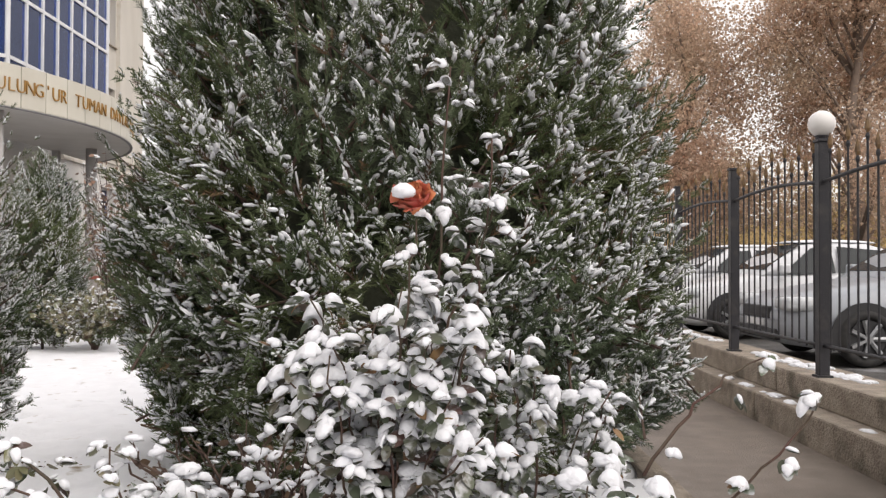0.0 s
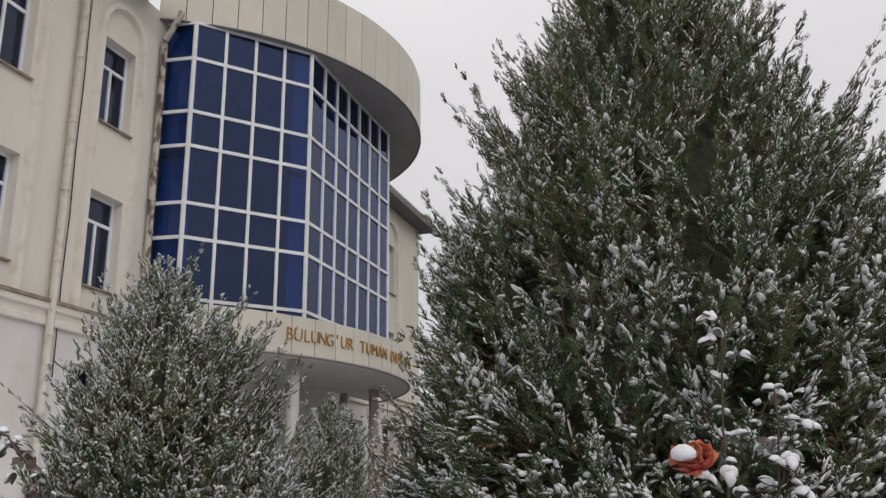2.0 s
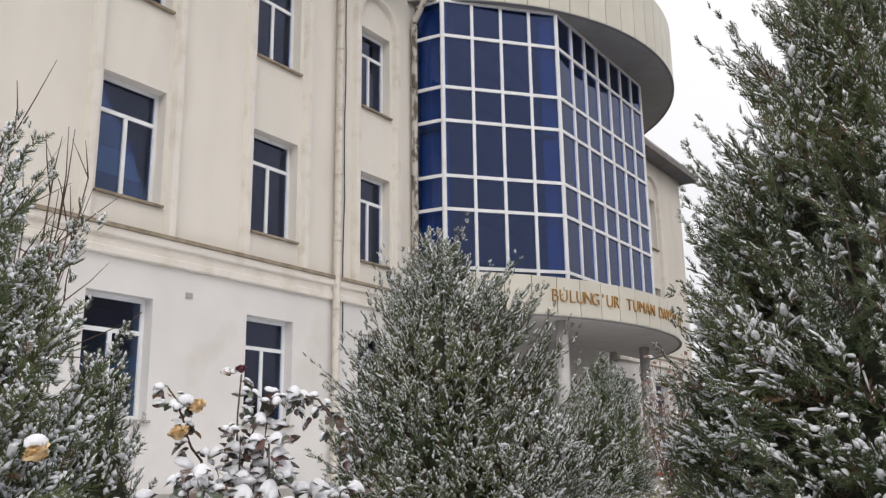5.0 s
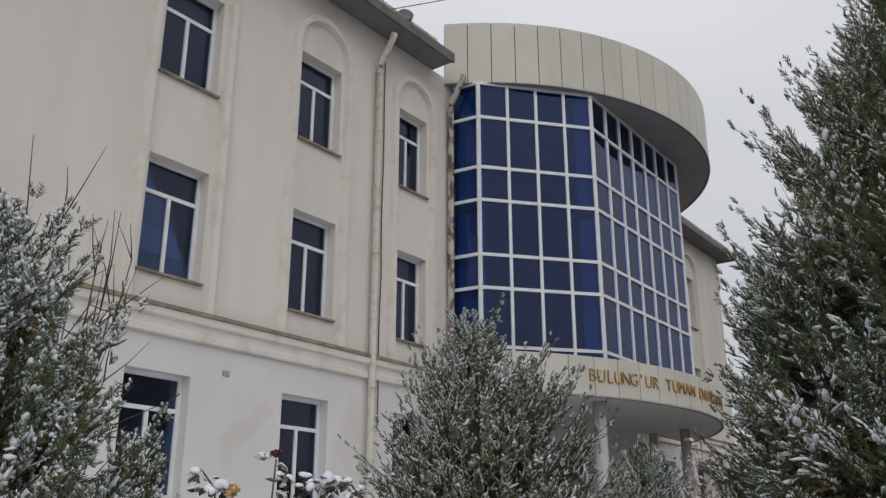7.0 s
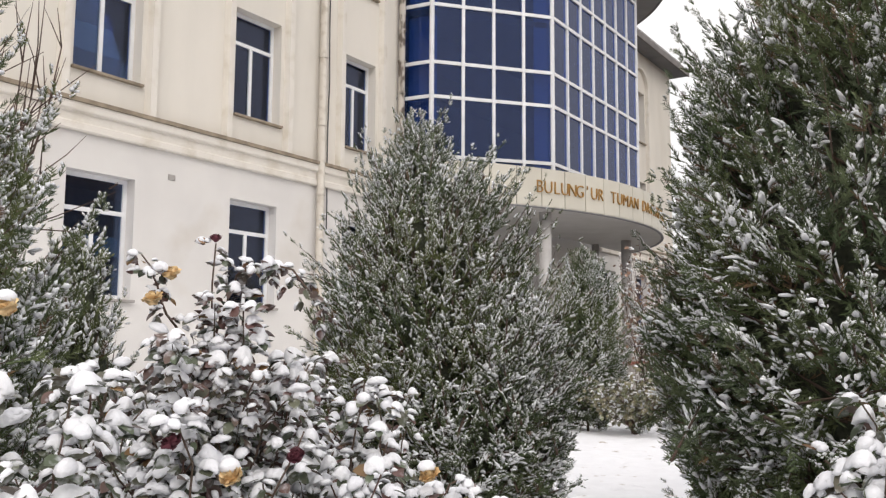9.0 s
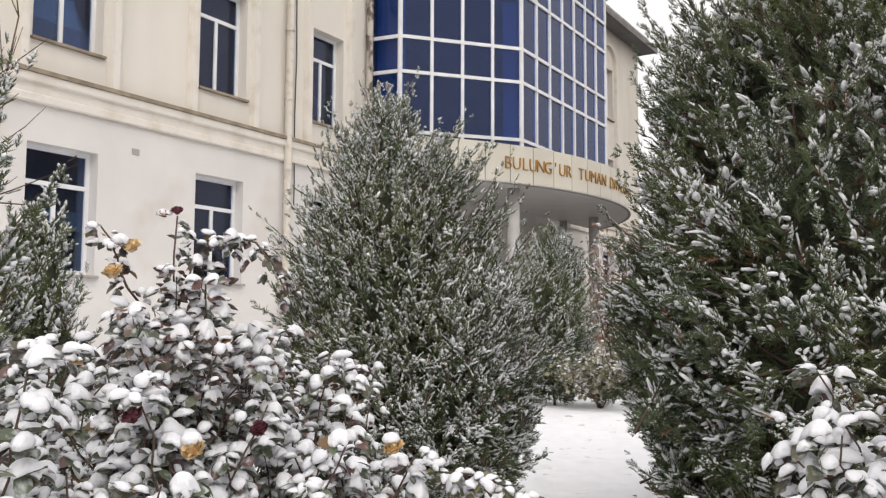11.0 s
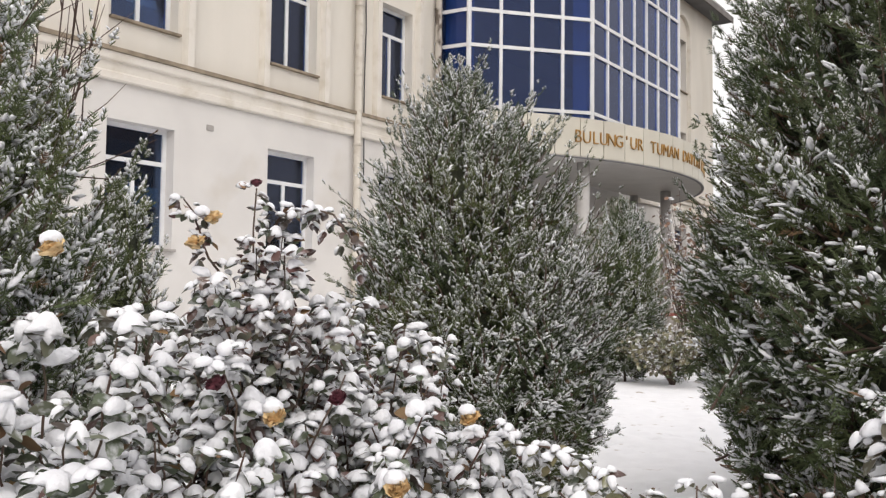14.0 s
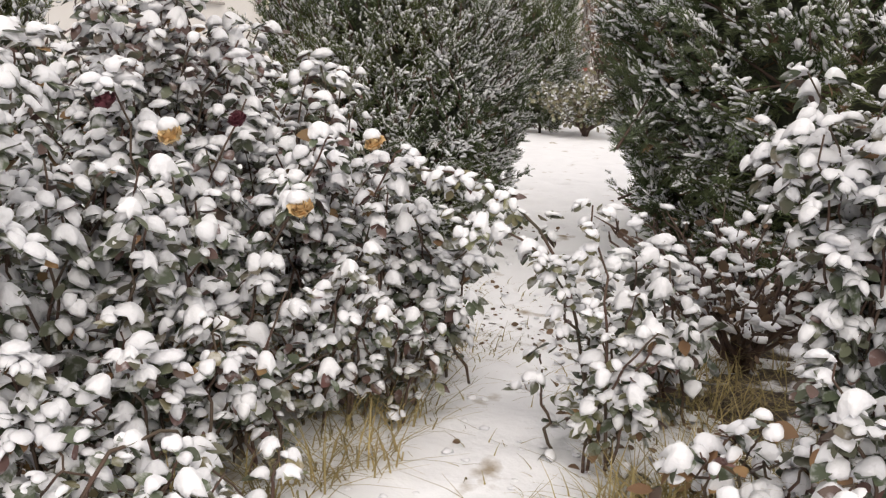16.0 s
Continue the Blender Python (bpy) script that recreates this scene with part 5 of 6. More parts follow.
def litter():
    rng = np.random.default_rng(90)
    n = 9000
    yaw, d = rng.uniform(-10, 64, n), rng.uniform(1.3, 5.5, n) ** 0.8 * 1.25
    pos = np.array([polar(a, b) for a, b in zip(yaw, d)])
    pos[:, 2] = [bed_height(x, y) + 0.004 for x, y in pos[:, :2]]
    gate = np.array([noise.noise(Vector((x * 2.2, y * 2.2, 7.7))) for x, y in pos[:, :2]]) + rng.normal(0, 0.16, n) > 0.06
    pos, n = pos[gate], int(gate.sum())
    pos[:, 2] -= rng.uniform(0.0, 0.008, n)
    ang = rng.uniform(0, 2 * math.pi, n)
    rot = rot_to(np.stack([np.cos(ang), np.sin(ang), rng.normal(0, 0.35, n)], 1), rng.normal(0, 0.6, n))
    v, f = strew(LEAFLETS, pos, rot, (rng.uniform(0.010, 0.034, n))[:, None] * np.ones((1, 3)), rng.integers(0, 4, n))
    return mesh_np("fallen_leaves", v, f)


solo("fallen_leaves", litter(), M_LITTER, "scattered brown fallen leaves on the snow", "leaves", "stuff")


# ---- leafless shrub with a few russet leaves by the porch, twigs of another beside the loose evergreen ----
def twiggy(name, at, height, spread, stems, seed, leaves, label, mat_leaf, leaf_size=0.05, snow=0.5):
    rng = np.random.default_rng(seed)
    t = thing(name, at, label, "shrub")
    base = np.array(at, float)
    ends = []
    bm = bmesh.new()
    for s in range(stems):
        a = rng.uniform(0, 2 * math.pi)
        r = spread * math.sqrt(rng.random())
        tip = base + np.array([math.cos(a) * r, math.sin(a) * r, height * rng.uniform(0.65, 1.05)])
        pts = [base + (tip - base) * np.array([u ** 1.3, u ** 1.3, u]) + rng.normal(0, 0.012, 3) for u in np.linspace(0, 1, 8)]
        tube(bm, [tuple(p) for p in pts], [0.010 * (1 - 0.75 * j / 8) for j in range(8)], 5)
        for j in range(3, 8):
            for q in range(2):
                d = (tip - base) / np.linalg.norm(tip - base) + rng.normal(0, 0.5, 3)
                e = pts[j] + d * height * rng.uniform(0.06, 0.16)
                tube(bm, [tuple(pts[j]), tuple((pts[j] + e) / 2 + rng.normal(0, 0.008, 3)), tuple(e)], [0.004, 0.003, 0.0015], 4)
                ends += [e, (e + pts[j]) / 2]
    part("branchwork", bm, M_TWIG, t, smooth=True)
    ends = np.array(ends)
    if leaves:
        idx = rng.integers(0, len(ends), leaves)
        pos = ends[idx] + rng.normal(0, 0.04, (leaves, 3))
        rot = rot_to(rng.normal(0, 1, (leaves, 3)) - (0, 0, 0.6), rng.uniform(0, 6, leaves))
        v, f = strew(LEAFLETS, pos, rot, leaf_size * rng.uniform(0.7, 1.3, (leaves, 1)) * np.ones((1, 3)), rng.integers(0, 4, leaves))
        part("leaves", mesh_np("leaves", v, f), mat_leaf, t)["kind"] = "stuff"
    m = int(len(ends) * snow)
    if m:
        idx = rng.integers(0, len(ends), m)
        rot = rot_to(rng.normal(0, 1, (m, 3)) * (1, 1, 0.3), np.zeros(m))
        v, f = strew(LUMPS, ends[idx] + (0, 0, 0.008), rot, rng.uniform(0.02, 0.05, (m, 1)) * np.array([[1.6, 0.9, 0.7]]), rng.integers(0, 5, m))
        part("snow", mesh_np("snow", v, f), M_SNOW, t)["kind"] = "stuff"
    return t


twiggy("shrub", (-4.55, 12.2, 0.0), 2.2, 0.65, 30, 61, 600, "half-bare shrub with russet leaves by the porch", M_RUSSET, 0.06, 0.7)
twiggy("shrub", (-3.8, 12.6, 0.0), 1.9, 0.6, 24, 62, 450, "half-bare shrub with russet leaves by the porch", M_RUSSET, 0.06, 0.7)
twiggy("shrub", (-4.0, 10.2, 0.0), 0.62, 0.75, 40, 63, 1500, "low green shrub sprinkled with snow", M_LEAF_PALE, 0.06, 0.9)
twiggy("shrub", polar(10.5, 2.75), 0.42, 0.42, 34, 65, 260, "tangle of bare brown twigs under the roses", M_LITTER, 0.03, 0.35)
twiggy("shrub", (-3.95, 1.95, 0.0), 2.6, 0.55, 26, 64, 0, "bare twiggy shrub with upright shoots", M_LEAF_TAN, 0.05, 0.0)


# ---- bare wet soil under the tall evergreen, and clods of snow ----
def soil_patch(cx, cy, rx, ry, seed):
    bm = bmesh.new()
    c = bm.verts.new((cx, cy, bed_height(cx, cy) + 0.03))
    rings = []
    for k in (0.5, 1.0):
        ring = []
        for s in range(40):
            a = 2 * math.pi * s / 40
            w = k * (1 + 0.35 * noise.noise(Vector((math.cos(a) * 2 + seed, math.sin(a) * 2, 0))) + 0.15 * noise.noise(Vector((math.cos(a) * 6 + seed, math.sin(a) * 6, 0))))
            x, y = cx + rx * w * math.cos(a), cy + ry * w * math.sin(a)
            ring.append(bm.verts.new((x, y, bed_height(x, y) + (0.025 if k < 1 else -0.012))))
        rings.append(ring)
    for s in range(40):
        n = (s + 1) % 40
        bm.faces.new((c, rings[0][s], rings[0][n]))
        bm.faces.new((rings[0][s], rings[1][s], rings[1][n], rings[0][n]))
    return bm


solo("bare_soil", soil_patch(-0.35, 3.45, 0.85, 0.62, 3.0), M_EARTH, "dark bare soil under the evergreen", "soil", "structure", smooth=True)
solo("bare_soil", soil_patch(-0.22, 2.45, 0.5, 0.34, 5.0), M_EARTH, "dark bare soil under the roses", "soil", "structure", smooth=True)
solo("bare_soil", soil_patch(-2.35, 3.3, 0.55, 0.45, 8.0), M_EARTH, "dark bare soil under the bushy evergreen", "soil", "structure", smooth=True)


def clods():
    rng = np.random.default_rng(97)
    n = 600
    yaw, d = rng.uniform(-10, 64, n), rng.uniform(1.35, 4.2, n)
    pos = np.array([polar(a, b) for a, b in zip(yaw, d)])
    pos[:, 2] = [bed_height(x, y) + 0.002 for x, y in pos[:, :2]]
    a = rng.uniform(0, 6.28, n)
    rot = rot_to(np.stack([np.cos(a), np.sin(a), np.zeros(n)], 1), np.zeros(n))
    sz = rng.uniform(0.010, 0.028, (n, 1)) * np.array([[1.3, 1.0, 0.6]])
    v, f = strew(LUMPS, pos, rot, sz, rng.integers(0, len(LUMPS), n))
    return mesh_np("snow_clods", v, f)


solo("snow_clods", clods(), M_SNOW, "small clods of snow fallen from the bushes", "snow", "stuff")

# ---- fence with spear-topped bars, posts and a globe lamp ----
fence = thing("iron_fence", (3.08, 8, 0.12), "black iron fence with bronze spear tips on the retaining wall", "fence")
POSTS = [0.65 + 2.1 * k for k in range(16)]
FENCE_X = 3.02
post_me = bpy.data.meshes.new("post")
bm = boxed((-0.042, -0.042, 0.0), (0.042, 0.042, 1.86), 0.006)
box(bm, (-0.052, -0.052, 1.861), (0.052, 0.052, 1.885), 0.005)
box(bm, (-0.06, -0.06, 0.0), (0.06, 0.06, 0.02))
bm.to_mesh(post_me)
bm.free()
post_me.materials.append(M_IRON)
for y in POSTS:
    share("post", post_me, pose(FENCE_X, y, 0.118), fence)


def bar_mesh(height):
    bm = tube(bmesh.new(), [(0, 0, 0.20), (0, 0, height)], 0.0085, 6)
    tube(bm, [(0, 0, height - 0.03), (0, 0, height - 0.005), (0, 0, height + 0.02)], [0.010, 0.017, 0.010], 8)
    me = bpy.data.meshes.new("bar")
    bm.to_mesh(me)
    bm.free()
    me.materials.append(M_IRON)
    return me


def spear_mesh(height):
    bm = bmesh.new()
    tube(bm, [(0, 0, height + 0.015), (0, 0, height + 0.05), (0, 0, height + 0.09), (0, 0, height + 0.15)], [0.007, 0.021, 0.016, 0.001], 6)
    me = bpy.data.meshes.new("spear_tip")
    bm.to_mesh(me)
    bm.free()
    me.materials.append(M_SPEAR)
    return me


BARS = {h: (bar_mesh(h), spear_mesh(h)) for h in (1.62, 1.76)}
for a, b in zip(POSTS, POSTS[1:]):
    for k in range(1, 14):
        y = a + (b - a) * k / 14
        h = 1.76 if k % 2 else 1.62
        sag = 0.05 * math.sin(math.pi * k / 14)
        o = share("bar", BARS[h][0], pose(FENCE_X, y, 0.12 + sag), fence)
        ORIGIN[o] = Vector((FENCE_X, y, 0.12 + sag))
        s = new("spear_tip", BARS[h][1])
        s.parent = o
    for z, sg in ((0.37, 0.0), (1.66, 0.05)):
        pts = [(FENCE_X, a + (b - a) * k / 8, z + 0.0 + sg * math.sin(math.pi * k / 8)) for k in range(9)]
        part("rail", tube(bmesh.new(), pts, 0.016, 6), M_IRON, fence, smooth=True)
lamp = thing("globe_lamp", (FENCE_X, POSTS[3], 2.0), "white opal globe lamp on a fence post", "lamp")
part("holder", tube(bmesh.new(), [(FENCE_X, POSTS[3], 1.995), (FENCE_X, POSTS[3], 2.03)], [0.045, 0.055], 14), M_IRON, lamp)
bm = bmesh.new()
bmesh.ops.create_uvsphere(bm, u_segments=28, v_segments=18, radius=0.105)
bmesh.ops.translate(bm, vec=(FENCE_X, POSTS[3], 2.125), verts=bm.verts)
part("globe", bm, M_OPAL, lamp, smooth=True)


def snow_ridge():
    """A thin broken line of snow along the wall's top behind the bars, and on the ledge."""
    rng = np.random.default_rng(120)
    n = 420
    y = rng.uniform(2, 22, n)
    hold = np.array([noise.noise(Vector((v * 0.9, 2.2, 0))) for v in y]) > -0.12
    x = np.where(rng.random(n) < 0.85, rng.normal(3.20, 0.05, n), rng.normal(2.83, 0.03, n))
    z = np.where(x > 2.93, 0.118, -0.102)
    ok = hold & (x < 3.36)
    m = ok.sum()
    rot = rot_to(np.stack([rng.normal(0, 0.2, m), np.ones(m), np.zeros(m)], 1), np.zeros(m))
    sz = rng.uniform(0.05, 0.12, (m, 1)) * np.array([[1.9, 0.9, 0.45]])
    v, f = strew(CUSHIONS, np.stack([x, y, z], 1)[ok], rot, sz, rng.integers(0, 4, m))
    return mesh_np("snow_ridge", v, f)


solo("snow_ridge", snow_ridge(), M_SNOW, "thin melting line of snow on the wall top", "snow", "stuff")


# ---- parked cars, noses to the fence ----
def loft(sections, closed_ends=True):
    """A skin over sections, each a loop of the same number of places."""
    bm = bmesh.new()
    rings = [[bm.verts.new(p) for p in s] for s in sections]
    for a, b in zip(rings, rings[1:]):
        k = len(a)
        for i in range(k):
            bm.faces.new((a[i], a[(i + 1) % k], b[(i + 1) % k], b[i]))
    if closed_ends:
        bm.faces.new(rings[0][::-1])
        bm.faces.new(rings[-1])
    bmesh.ops.recalc_face_normals(bm, faces=bm.faces)
    return bm


def car(fx, yc, z0, paint, label, seed):
    t = thing("car", (fx + 2.2, yc, z0), label, "car", "parked cars")
    stations = ((0.0, 0.42, 0.56, 0.62), (0.06, 0.24, 0.68, 0.76), (0.35, 0.20, 0.79, 0.84), (0.85, 0.19, 0.87, 0.88), (1.30, 0.19, 0.95, 0.89), (2.2, 0.19, 0.99, 0.90),
                (3.2, 0.19, 1.02, 0.90), (3.8, 0.20, 1.05, 0.88), (4.3, 0.24, 1.06, 0.83), (4.46, 0.34, 0.98, 0.78), (4.5, 0.45, 0.80, 0.72))
    secs = []
    for x, lo, hi, w in stations:
        m = lo + (hi - lo) * 0.55
        loop = [(-w * 0.90, lo), (-w * 0.99, lo + 0.08), (-w, m), (-w * 0.97, hi - 0.07), (-w * 0.88, hi - 0.01), (-w * 0.4, hi + 0.015),
                (w * 0.4, hi + 0.015), (w * 0.88, hi - 0.01), (w * 0.97, hi - 0.07), (w, m), (w * 0.99, lo + 0.08), (w * 0.90, lo)]
        secs.append([(fx + x, yc + y, z0 + z) for y, z in loop])
    body = part("body", loft(secs), paint, t, smooth=True)
    gh = ((1.28, 0.93, 0.94, 0.76), (1.62, 0.95, 1.20, 0.70), (2.02, 0.97, 1.41, 0.62), (2.5, 0.98, 1.46, 0.61), (3.0, 1.0, 1.44, 0.61), (3.4, 1.02, 1.33, 0.63), (3.95, 1.04, 1.055, 0.68))
    secs = []
    for x, lo, hi, w in gh:
        wl = 0.80
        loop = [(-wl, lo - 0.02), (-(wl * 0.45 + w * 0.55), lo + (hi - lo) * 0.55), (-w, hi - 0.03), (-w * 0.8, hi), (0, hi + 0.012), (w * 0.8, hi), (w, hi - 0.03), (wl * 0.45 + w * 0.55, lo + (hi - lo) * 0.55), (wl, lo - 0.02)]
        secs.append([(fx + x, yc + y, z0 + z) for y, z in loop])
    cabin = part("cabin", loft(secs), paint, t, smooth=True)

    def pane(pts, name="side_window"):
        bm = bmesh.new()
        f = bm.faces.new([bm.verts.new((fx + x, yc + y, z0 + z)) for x, y, z in pts])
        r = bmesh.ops.extrude_face_region(bm, geom=[f])
        f.normal_update()
        off = f.normal
        bmesh.ops.translate(bm, vec=off * 0.012, verts=[v for v in r["geom"] if isinstance(v, bmesh.types.BMVert)])
        bmesh.ops.recalc_face_normals(bm, faces=bm.faces)
        part(name, bm, M_CAR_GLASS, cabin)
    for s in (-1, 1):
        e = 0.022
        pane([(1.62, s * (0.805 + e), 0.97), (2.42, s * (0.80 + e), 0.985), (2.40, s * (0.655 + e), 1.38), (2.10, s * (0.665 + e), 1.36)][::s])
        pane([(2.50, s * (0.80 + e), 0.985), (3.30, s * (0.80 + e), 1.02), (3.22, s * (0.675 + e), 1.32), (2.50, s * (0.652 + e), 1.385)][::s])
    pane([(1.40, -0.68, 1.035), (1.40, 0.68, 1.035), (1.98, 0.56, 1.41), (1.98, -0.56, 1.41)], "windscreen")
    pane([(3.42, -0.56, 1.345), (3.42, 0.56, 1.345), (3.86, 0.62, 1.125), (3.86, -0.62, 1.125)], "rear_window")
    for s in (-1, 1):
        lampm = bmesh.new()
        box(lampm, (fx + 0.02, yc + s * 0.46, z0 + 0.60), (fx + 0.42, yc + s * 0.845, z0 + 0.76), 0.05)
        part("headlight", lampm, M_LAMP, t, smooth=True)
        part("mirror", boxed((fx + 1.52, yc + s * 0.86, z0 + 0.98), (fx + 1.68, yc + s * 1.04, z0 + 1.12), 0.03), paint, t)
        part("tail_light", boxed((fx + 4.25, yc + s * 0.55, z0 + 0.78), (fx + 4.48, yc + s * 0.84, z0 + 0.95), 0.03), M_PETAL_RED, t)
        part("sill_trim", boxed((fx + 1.15, yc + s * 0.86, z0 + 0.17), (fx + 3.1, yc + s * 0.90, z0 + 0.25), 0.015), M_TRIM_BLACK, t)
        for x in (0.86, 3.52):
            arch = bmesh.new()
            ring = [(fx + x + 0.385 * math.cos(a), yc + s * 0.885, z0 + 0.32 + 0.385 * math.sin(a)) for a in (math.pi * (-0.12 + 1.24 * k / 14) for k in range(15))]
            c = arch.verts.new((fx + x, yc + s * 0.885, z0 + 0.30))
            vs = [arch.verts.new(p) for p in ring]
            for p, q in zip(vs, vs[1:]):
                arch.faces.new((c, p, q))
            bmesh.ops.recalc_face_normals(arch, faces=arch.faces)
            geo = bmesh.ops.extrude_face_region(arch, geom=arch.faces[:])
            bmesh.ops.translate(arch, vec=(0, s * 0.022, 0), verts=[v for v in geo["geom"] if isinstance(v, bmesh.types.BMVert)])
            part("wheel_arch", arch, M_TRIM_BLACK, t)
            cy = yc + s * 0.84
            w = part("wheel", tube(bmesh.new(), [(fx + x, cy - 0.09, z0 + 0.315), (fx + x, cy + 0.09, z0 + 0.315)], 0.20, 20), M_TRIM_BLACK, t)
            ty = bmesh.new()
            n1, n2 = 28, 8
            g = [[ty.verts.new((fx + x + (0.255 + 0.06 * math.cos(b)) * math.cos(a), cy + 0.105 * math.sin(b) + s * 0.02, z0 + 0.315 + (0.255 + 0.06 * math.cos(b)) * math.sin(a)))
                  for b in (2 * math.pi * j / n2 for j in range(n2))] for a in (2 * math.pi * i / n1 for i in range(n1))]
            for i in range(n1):
                for j in range(n2):
                    ty.faces.new((g[i][j], g[(i + 1) % n1][j], g[(i + 1) % n1][(j + 1) % n2], g[i][(j + 1) % n2]))
            part("tyre", ty, M_TYRE, w, smooth=True)
            rim = bmesh.new()
            for k in range(7):
                a = 2 * math.pi * k / 7
                pts = [(fx + x + r * math.cos(a + d), cy + s * 0.112, z0 + 0.315 + r * math.sin(a + d)) for r, d in ((0.03, 0), (0.205, 0))]
                tube(rim, pts, [0.022, 0.028], 5)
            tube(rim, [(fx + x, cy + s * 0.09, z0 + 0.315), (fx + x, cy + s * 0.13, z0 + 0.315)], 0.05, 12)
            part("rim", rim, M_RIM, w)
    part("grille", boxed((fx - 0.012, yc - 0.42, z0 + 0.50), (fx + 0.06, yc + 0.42, z0 + 0.64), 0.015), M_TRIM_BLACK, t)
    part("bumper_intake", boxed((fx - 0.008, yc - 0.6, z0 + 0.27), (fx + 0.10, yc + 0.6, z0 + 0.40), 0.02), M_TRIM_BLACK, t)
    part("number_plate", boxed((fx - 0.022, yc - 0.26, z0 + 0.415), (fx + 0.0, yc + 0.26, z0 + 0.49), 0.004), M_WHITE, t)
    # snow on roof and tail
    rng = np.random.default_rng(seed)
    v, f = lump(rng, 18, 8, 0.05, 0.1)
    part("roof_snow", mesh_np("roof_snow", v * (1.55, 1.16, 0.11) + (fx + 2.62, yc, z0 + 1.452), f), M_SNOW, t, "snow on the roof")
    v, f = lump(rng, 18, 8, 0.08, 0.1)
    part("tail_snow", mesh_np("tail_snow", v * (0.5, 1.4, 0.10) + (fx + 4.12, yc, z0 + 1.07), f), M_SNOW, t, "snow on the boot lid")
    return t


car(3.72, 10.35, LOT_Z, M_CAR_SILVER, "silver-grey sedan parked nose to the fence with snow on its roof", 131)
car(3.46, 13.9, LOT_Z, M_CAR_WHITE, "white sedan parked beside the silver one, snow on roof", 132)
car(3.46, 17.3, LOT_Z, M_CAR_WHITE, "white sedan with snowy roof parked farther down the row", 133)


# ---- tall plane trees with russet leaves, beyond the parking strip ----
def diamond():
    return np.array([(0, 0, 0), (0.5, -0.42, 0.06), (1, 0, -0.08), (0.5, 0.42, 0.06)]), np.array([(0, 1, 2), (0, 2, 3)])


def plane_tree(at, height, radius, low, leaves, seed, mat, label, leaf=0.080):
    rng = np.random.default_rng(seed)
    t = thing("plane_tree", at, label, "tree", "trees beyond the parking strip")
    x0, y0, z0 = at
    trunk = [(x0 + 0.12 * math.sin(k), y0 + 0.1 * math.cos(k * 1.3), z0 + height * 0.9 * k / 9) for k in range(10)]
    part("trunk", tube(bmesh.new(), trunk, [0.22 * (1 - 0.085 * k) for k in range(10)], 10), M_TWIG_FAR, t, smooth=True)
    centres, spread = [], []
    for k in range(34):
        u = rng.uniform(0, 1)
        h = low + (height - low) * u
        a = rng.uniform(0, 2 * math.pi)
        r = radius * (0.45 + 0.6 * math.sin(math.pi * min(0.96, 0.18 + u * 0.78))) * math.sqrt(rng.uniform(0.15, 1.0))
        tip = np.array([x0 + r * math.cos(a), y0 + r * math.sin(a), z0 + h])
        root_h = max(low * 0.55, h - r * 0.9 - 0.6)
        root = np.array([x0, y0, z0 + root_h])
        mid = (root + tip) / 2 + np.array([0, 0, 0.25]) + rng.normal(0, 0.12, 3)
        part("limb", tube(bmesh.new(), [tuple(root), tuple(mid), tuple(tip)], [0.05, 0.028, 0.008], 6), M_TWIG_FAR, t, smooth=True)
        for q in range(4):
            centres.append(root + (tip - root) * rng.uniform(0.55, 1.05) + rng.normal(0, 0.24, 3))
            spread.append(rng.uniform(0.40, 0.72))
    centres, spread = np.array(centres), np.array(spread)
    i = rng.integers(0, len(centres), leaves)
    pos = centres[i] + np.clip(rng.normal(0, 1, (leaves, 3)), -1.2, 1.2) * spread[i][:, None]
    rot = rot_to(rng.normal(0, 1, (leaves, 3)) - (0, 0, 0.5), rng.uniform(0, 6.28, leaves))
    v, f = strew([diamond()], pos, rot, leaf * rng.uniform(0.6, 1.25, (leaves, 1)) * np.ones((1, 3)), np.zeros(leaves, int))
    part("crown", mesh_np("crown", v, f, False), mat, t)["kind"] = "stuff"


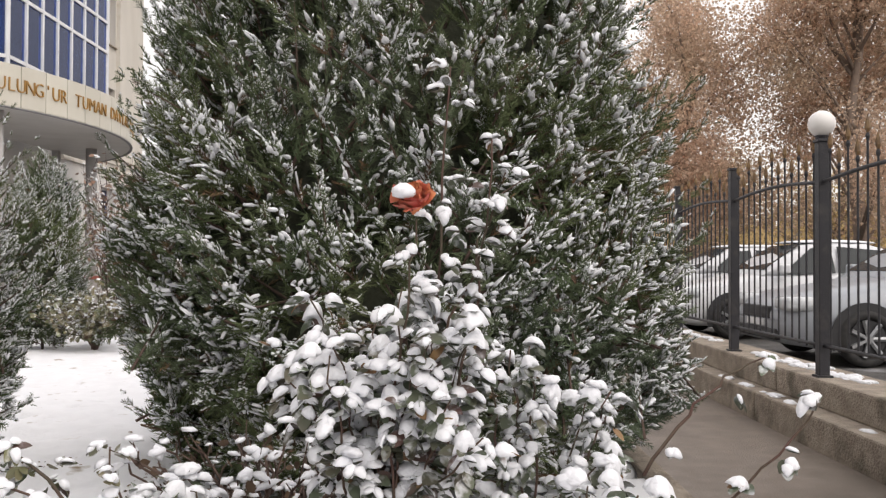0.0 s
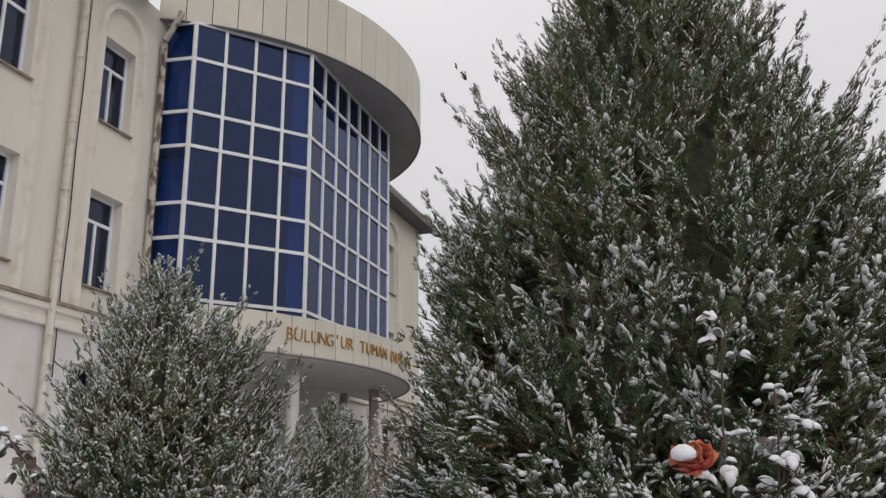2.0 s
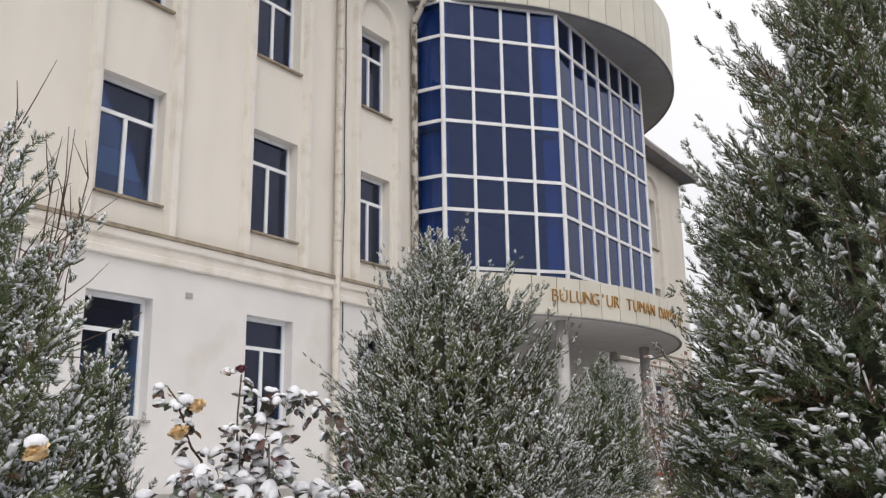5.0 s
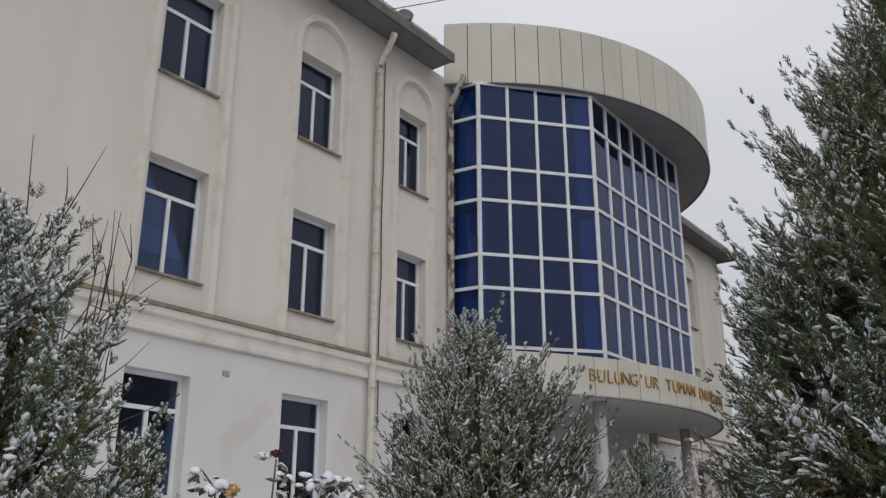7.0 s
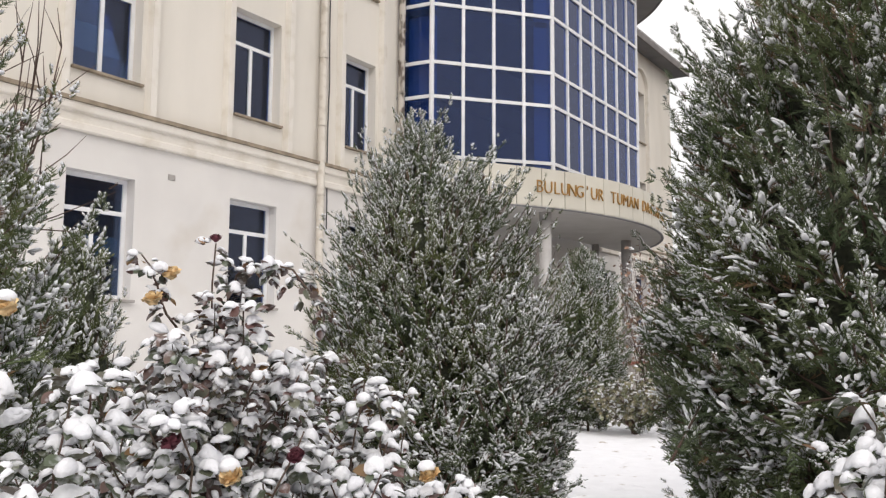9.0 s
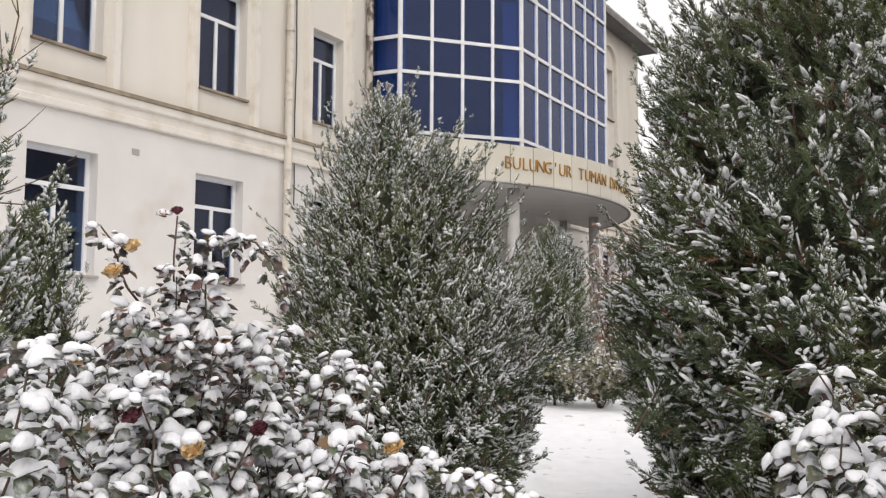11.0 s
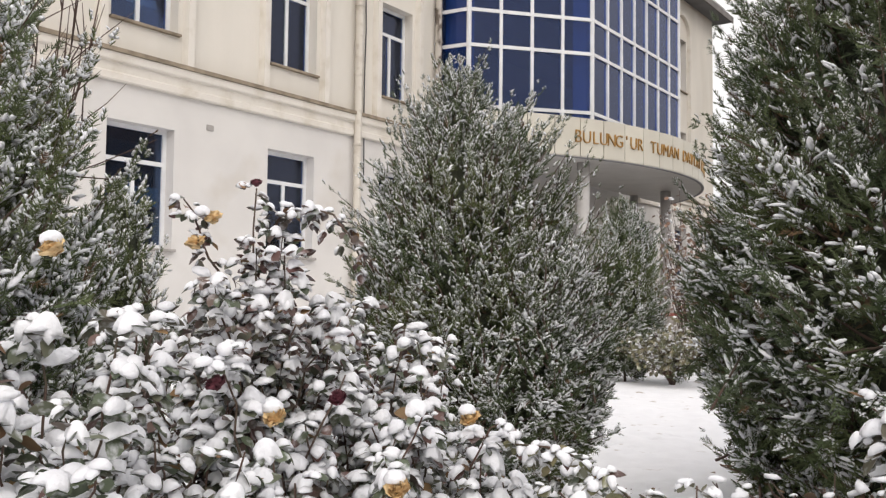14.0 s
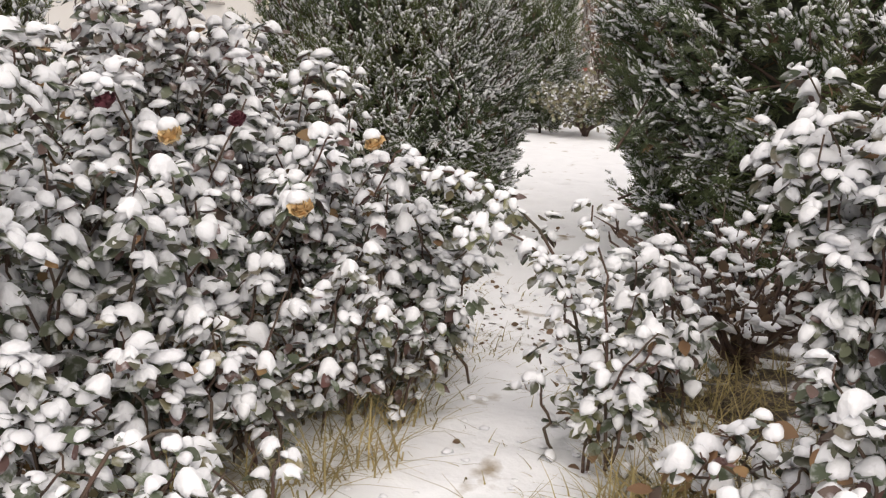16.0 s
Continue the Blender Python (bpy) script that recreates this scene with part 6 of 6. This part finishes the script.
plane_tree((6.6, 23.5, LOT_Z), 8.3, 2.5, 2.2, 58000, 141, M_PLANE, "tall plane tree with sparse russet autumn leaves")
plane_tree((10.4, 22.0, LOT_Z), 9.2, 2.9, 2.4, 66000, 142, M_PLANE, "large plane tree with brown autumn leaves")
plane_tree((14.5, 24.0, LOT_Z), 9.4, 3.0, 2.5, 36000, 143, M_PLANE, "large plane tree with brown autumn leaves")
plane_tree((9.2, 30.0, LOT_Z), 4.2, 2.4, 1.0, 12000, 144, M_PLANE_B, "low tree with yellowing leaves behind the cars")
plane_tree((13.2, 29.0, LOT_Z), 4.4, 2.6, 1.0, 12000, 145, M_PLANE_B, "low tree with yellowing leaves behind the cars")
plane_tree((5.4, 31.5, LOT_Z), 4.0, 2.2, 1.0, 11000, 146, M_PLANE_B, "low tree with yellowing leaves behind the cars")

# ---- the far side: an ochre garden wall and a wood ----
far_wall = thing("ochre_wall", (12, 38, -0.2), "ochre plastered boundary wall behind the trees", "wall", kind="structure")
for k in range(10):
    part("wall_panel", boxed((1.0 + k * 3.6, 37.8, -0.4), (1.0 + k * 3.6 + 3.3, 38.0, 2.7), 0.01), M_OCHRE, far_wall)
    part("pier", boxed((1.0 + k * 3.6 + 3.31, 37.7, -0.4), (1.0 + k * 3.6 + 3.59, 38.1, 2.95), 0.02), M_CONCRETE, far_wall)


def far_wood():
    rng = np.random.default_rng(150)
    n = 14000
    a = rng.uniform(-1.35, 0.02, n)
    a = np.where(rng.random(n) < 0.35, rng.uniform(0.9, 6.0, n), a)
    d = rng.uniform(62, 85, n)
    top = 5 + 3.0 * np.array([noise.noise(Vector((v * 9, 1.3, 0))) for v in a])
    z = top * rng.random(n) ** 0.7
    pos = np.stack([-np.sin(a) * d * -1, np.cos(a) * d, z], 1)
    pos[:, 0] = np.sin(-a) * d
    rot = rot_to(rng.normal(0, 1, (n, 3)), rng.uniform(0, 6.28, n))
    v, f = strew([diamond()], pos, rot, rng.uniform(0.5, 1.1, (n, 1)) * np.ones((1, 3)), np.zeros(n, int))
    return mesh_np("far_wood", v, f, False)


solo("far_wood", far_wood(), M_HILL, "distant belt of brown winter trees", "trees", "stuff")
wire = thing("overhead_wire", (-9.4, 14.0, 13.0), "thin black overhead wire above the roof", "wire")
part("strand", tube(bmesh.new(), [(-12.0, 12.6, 12.6), (-11.6, 13.3, 12.9), (-14.6, 34.0, 27.5)], 0.012, 5), M_TRIM_BLACK, wire)
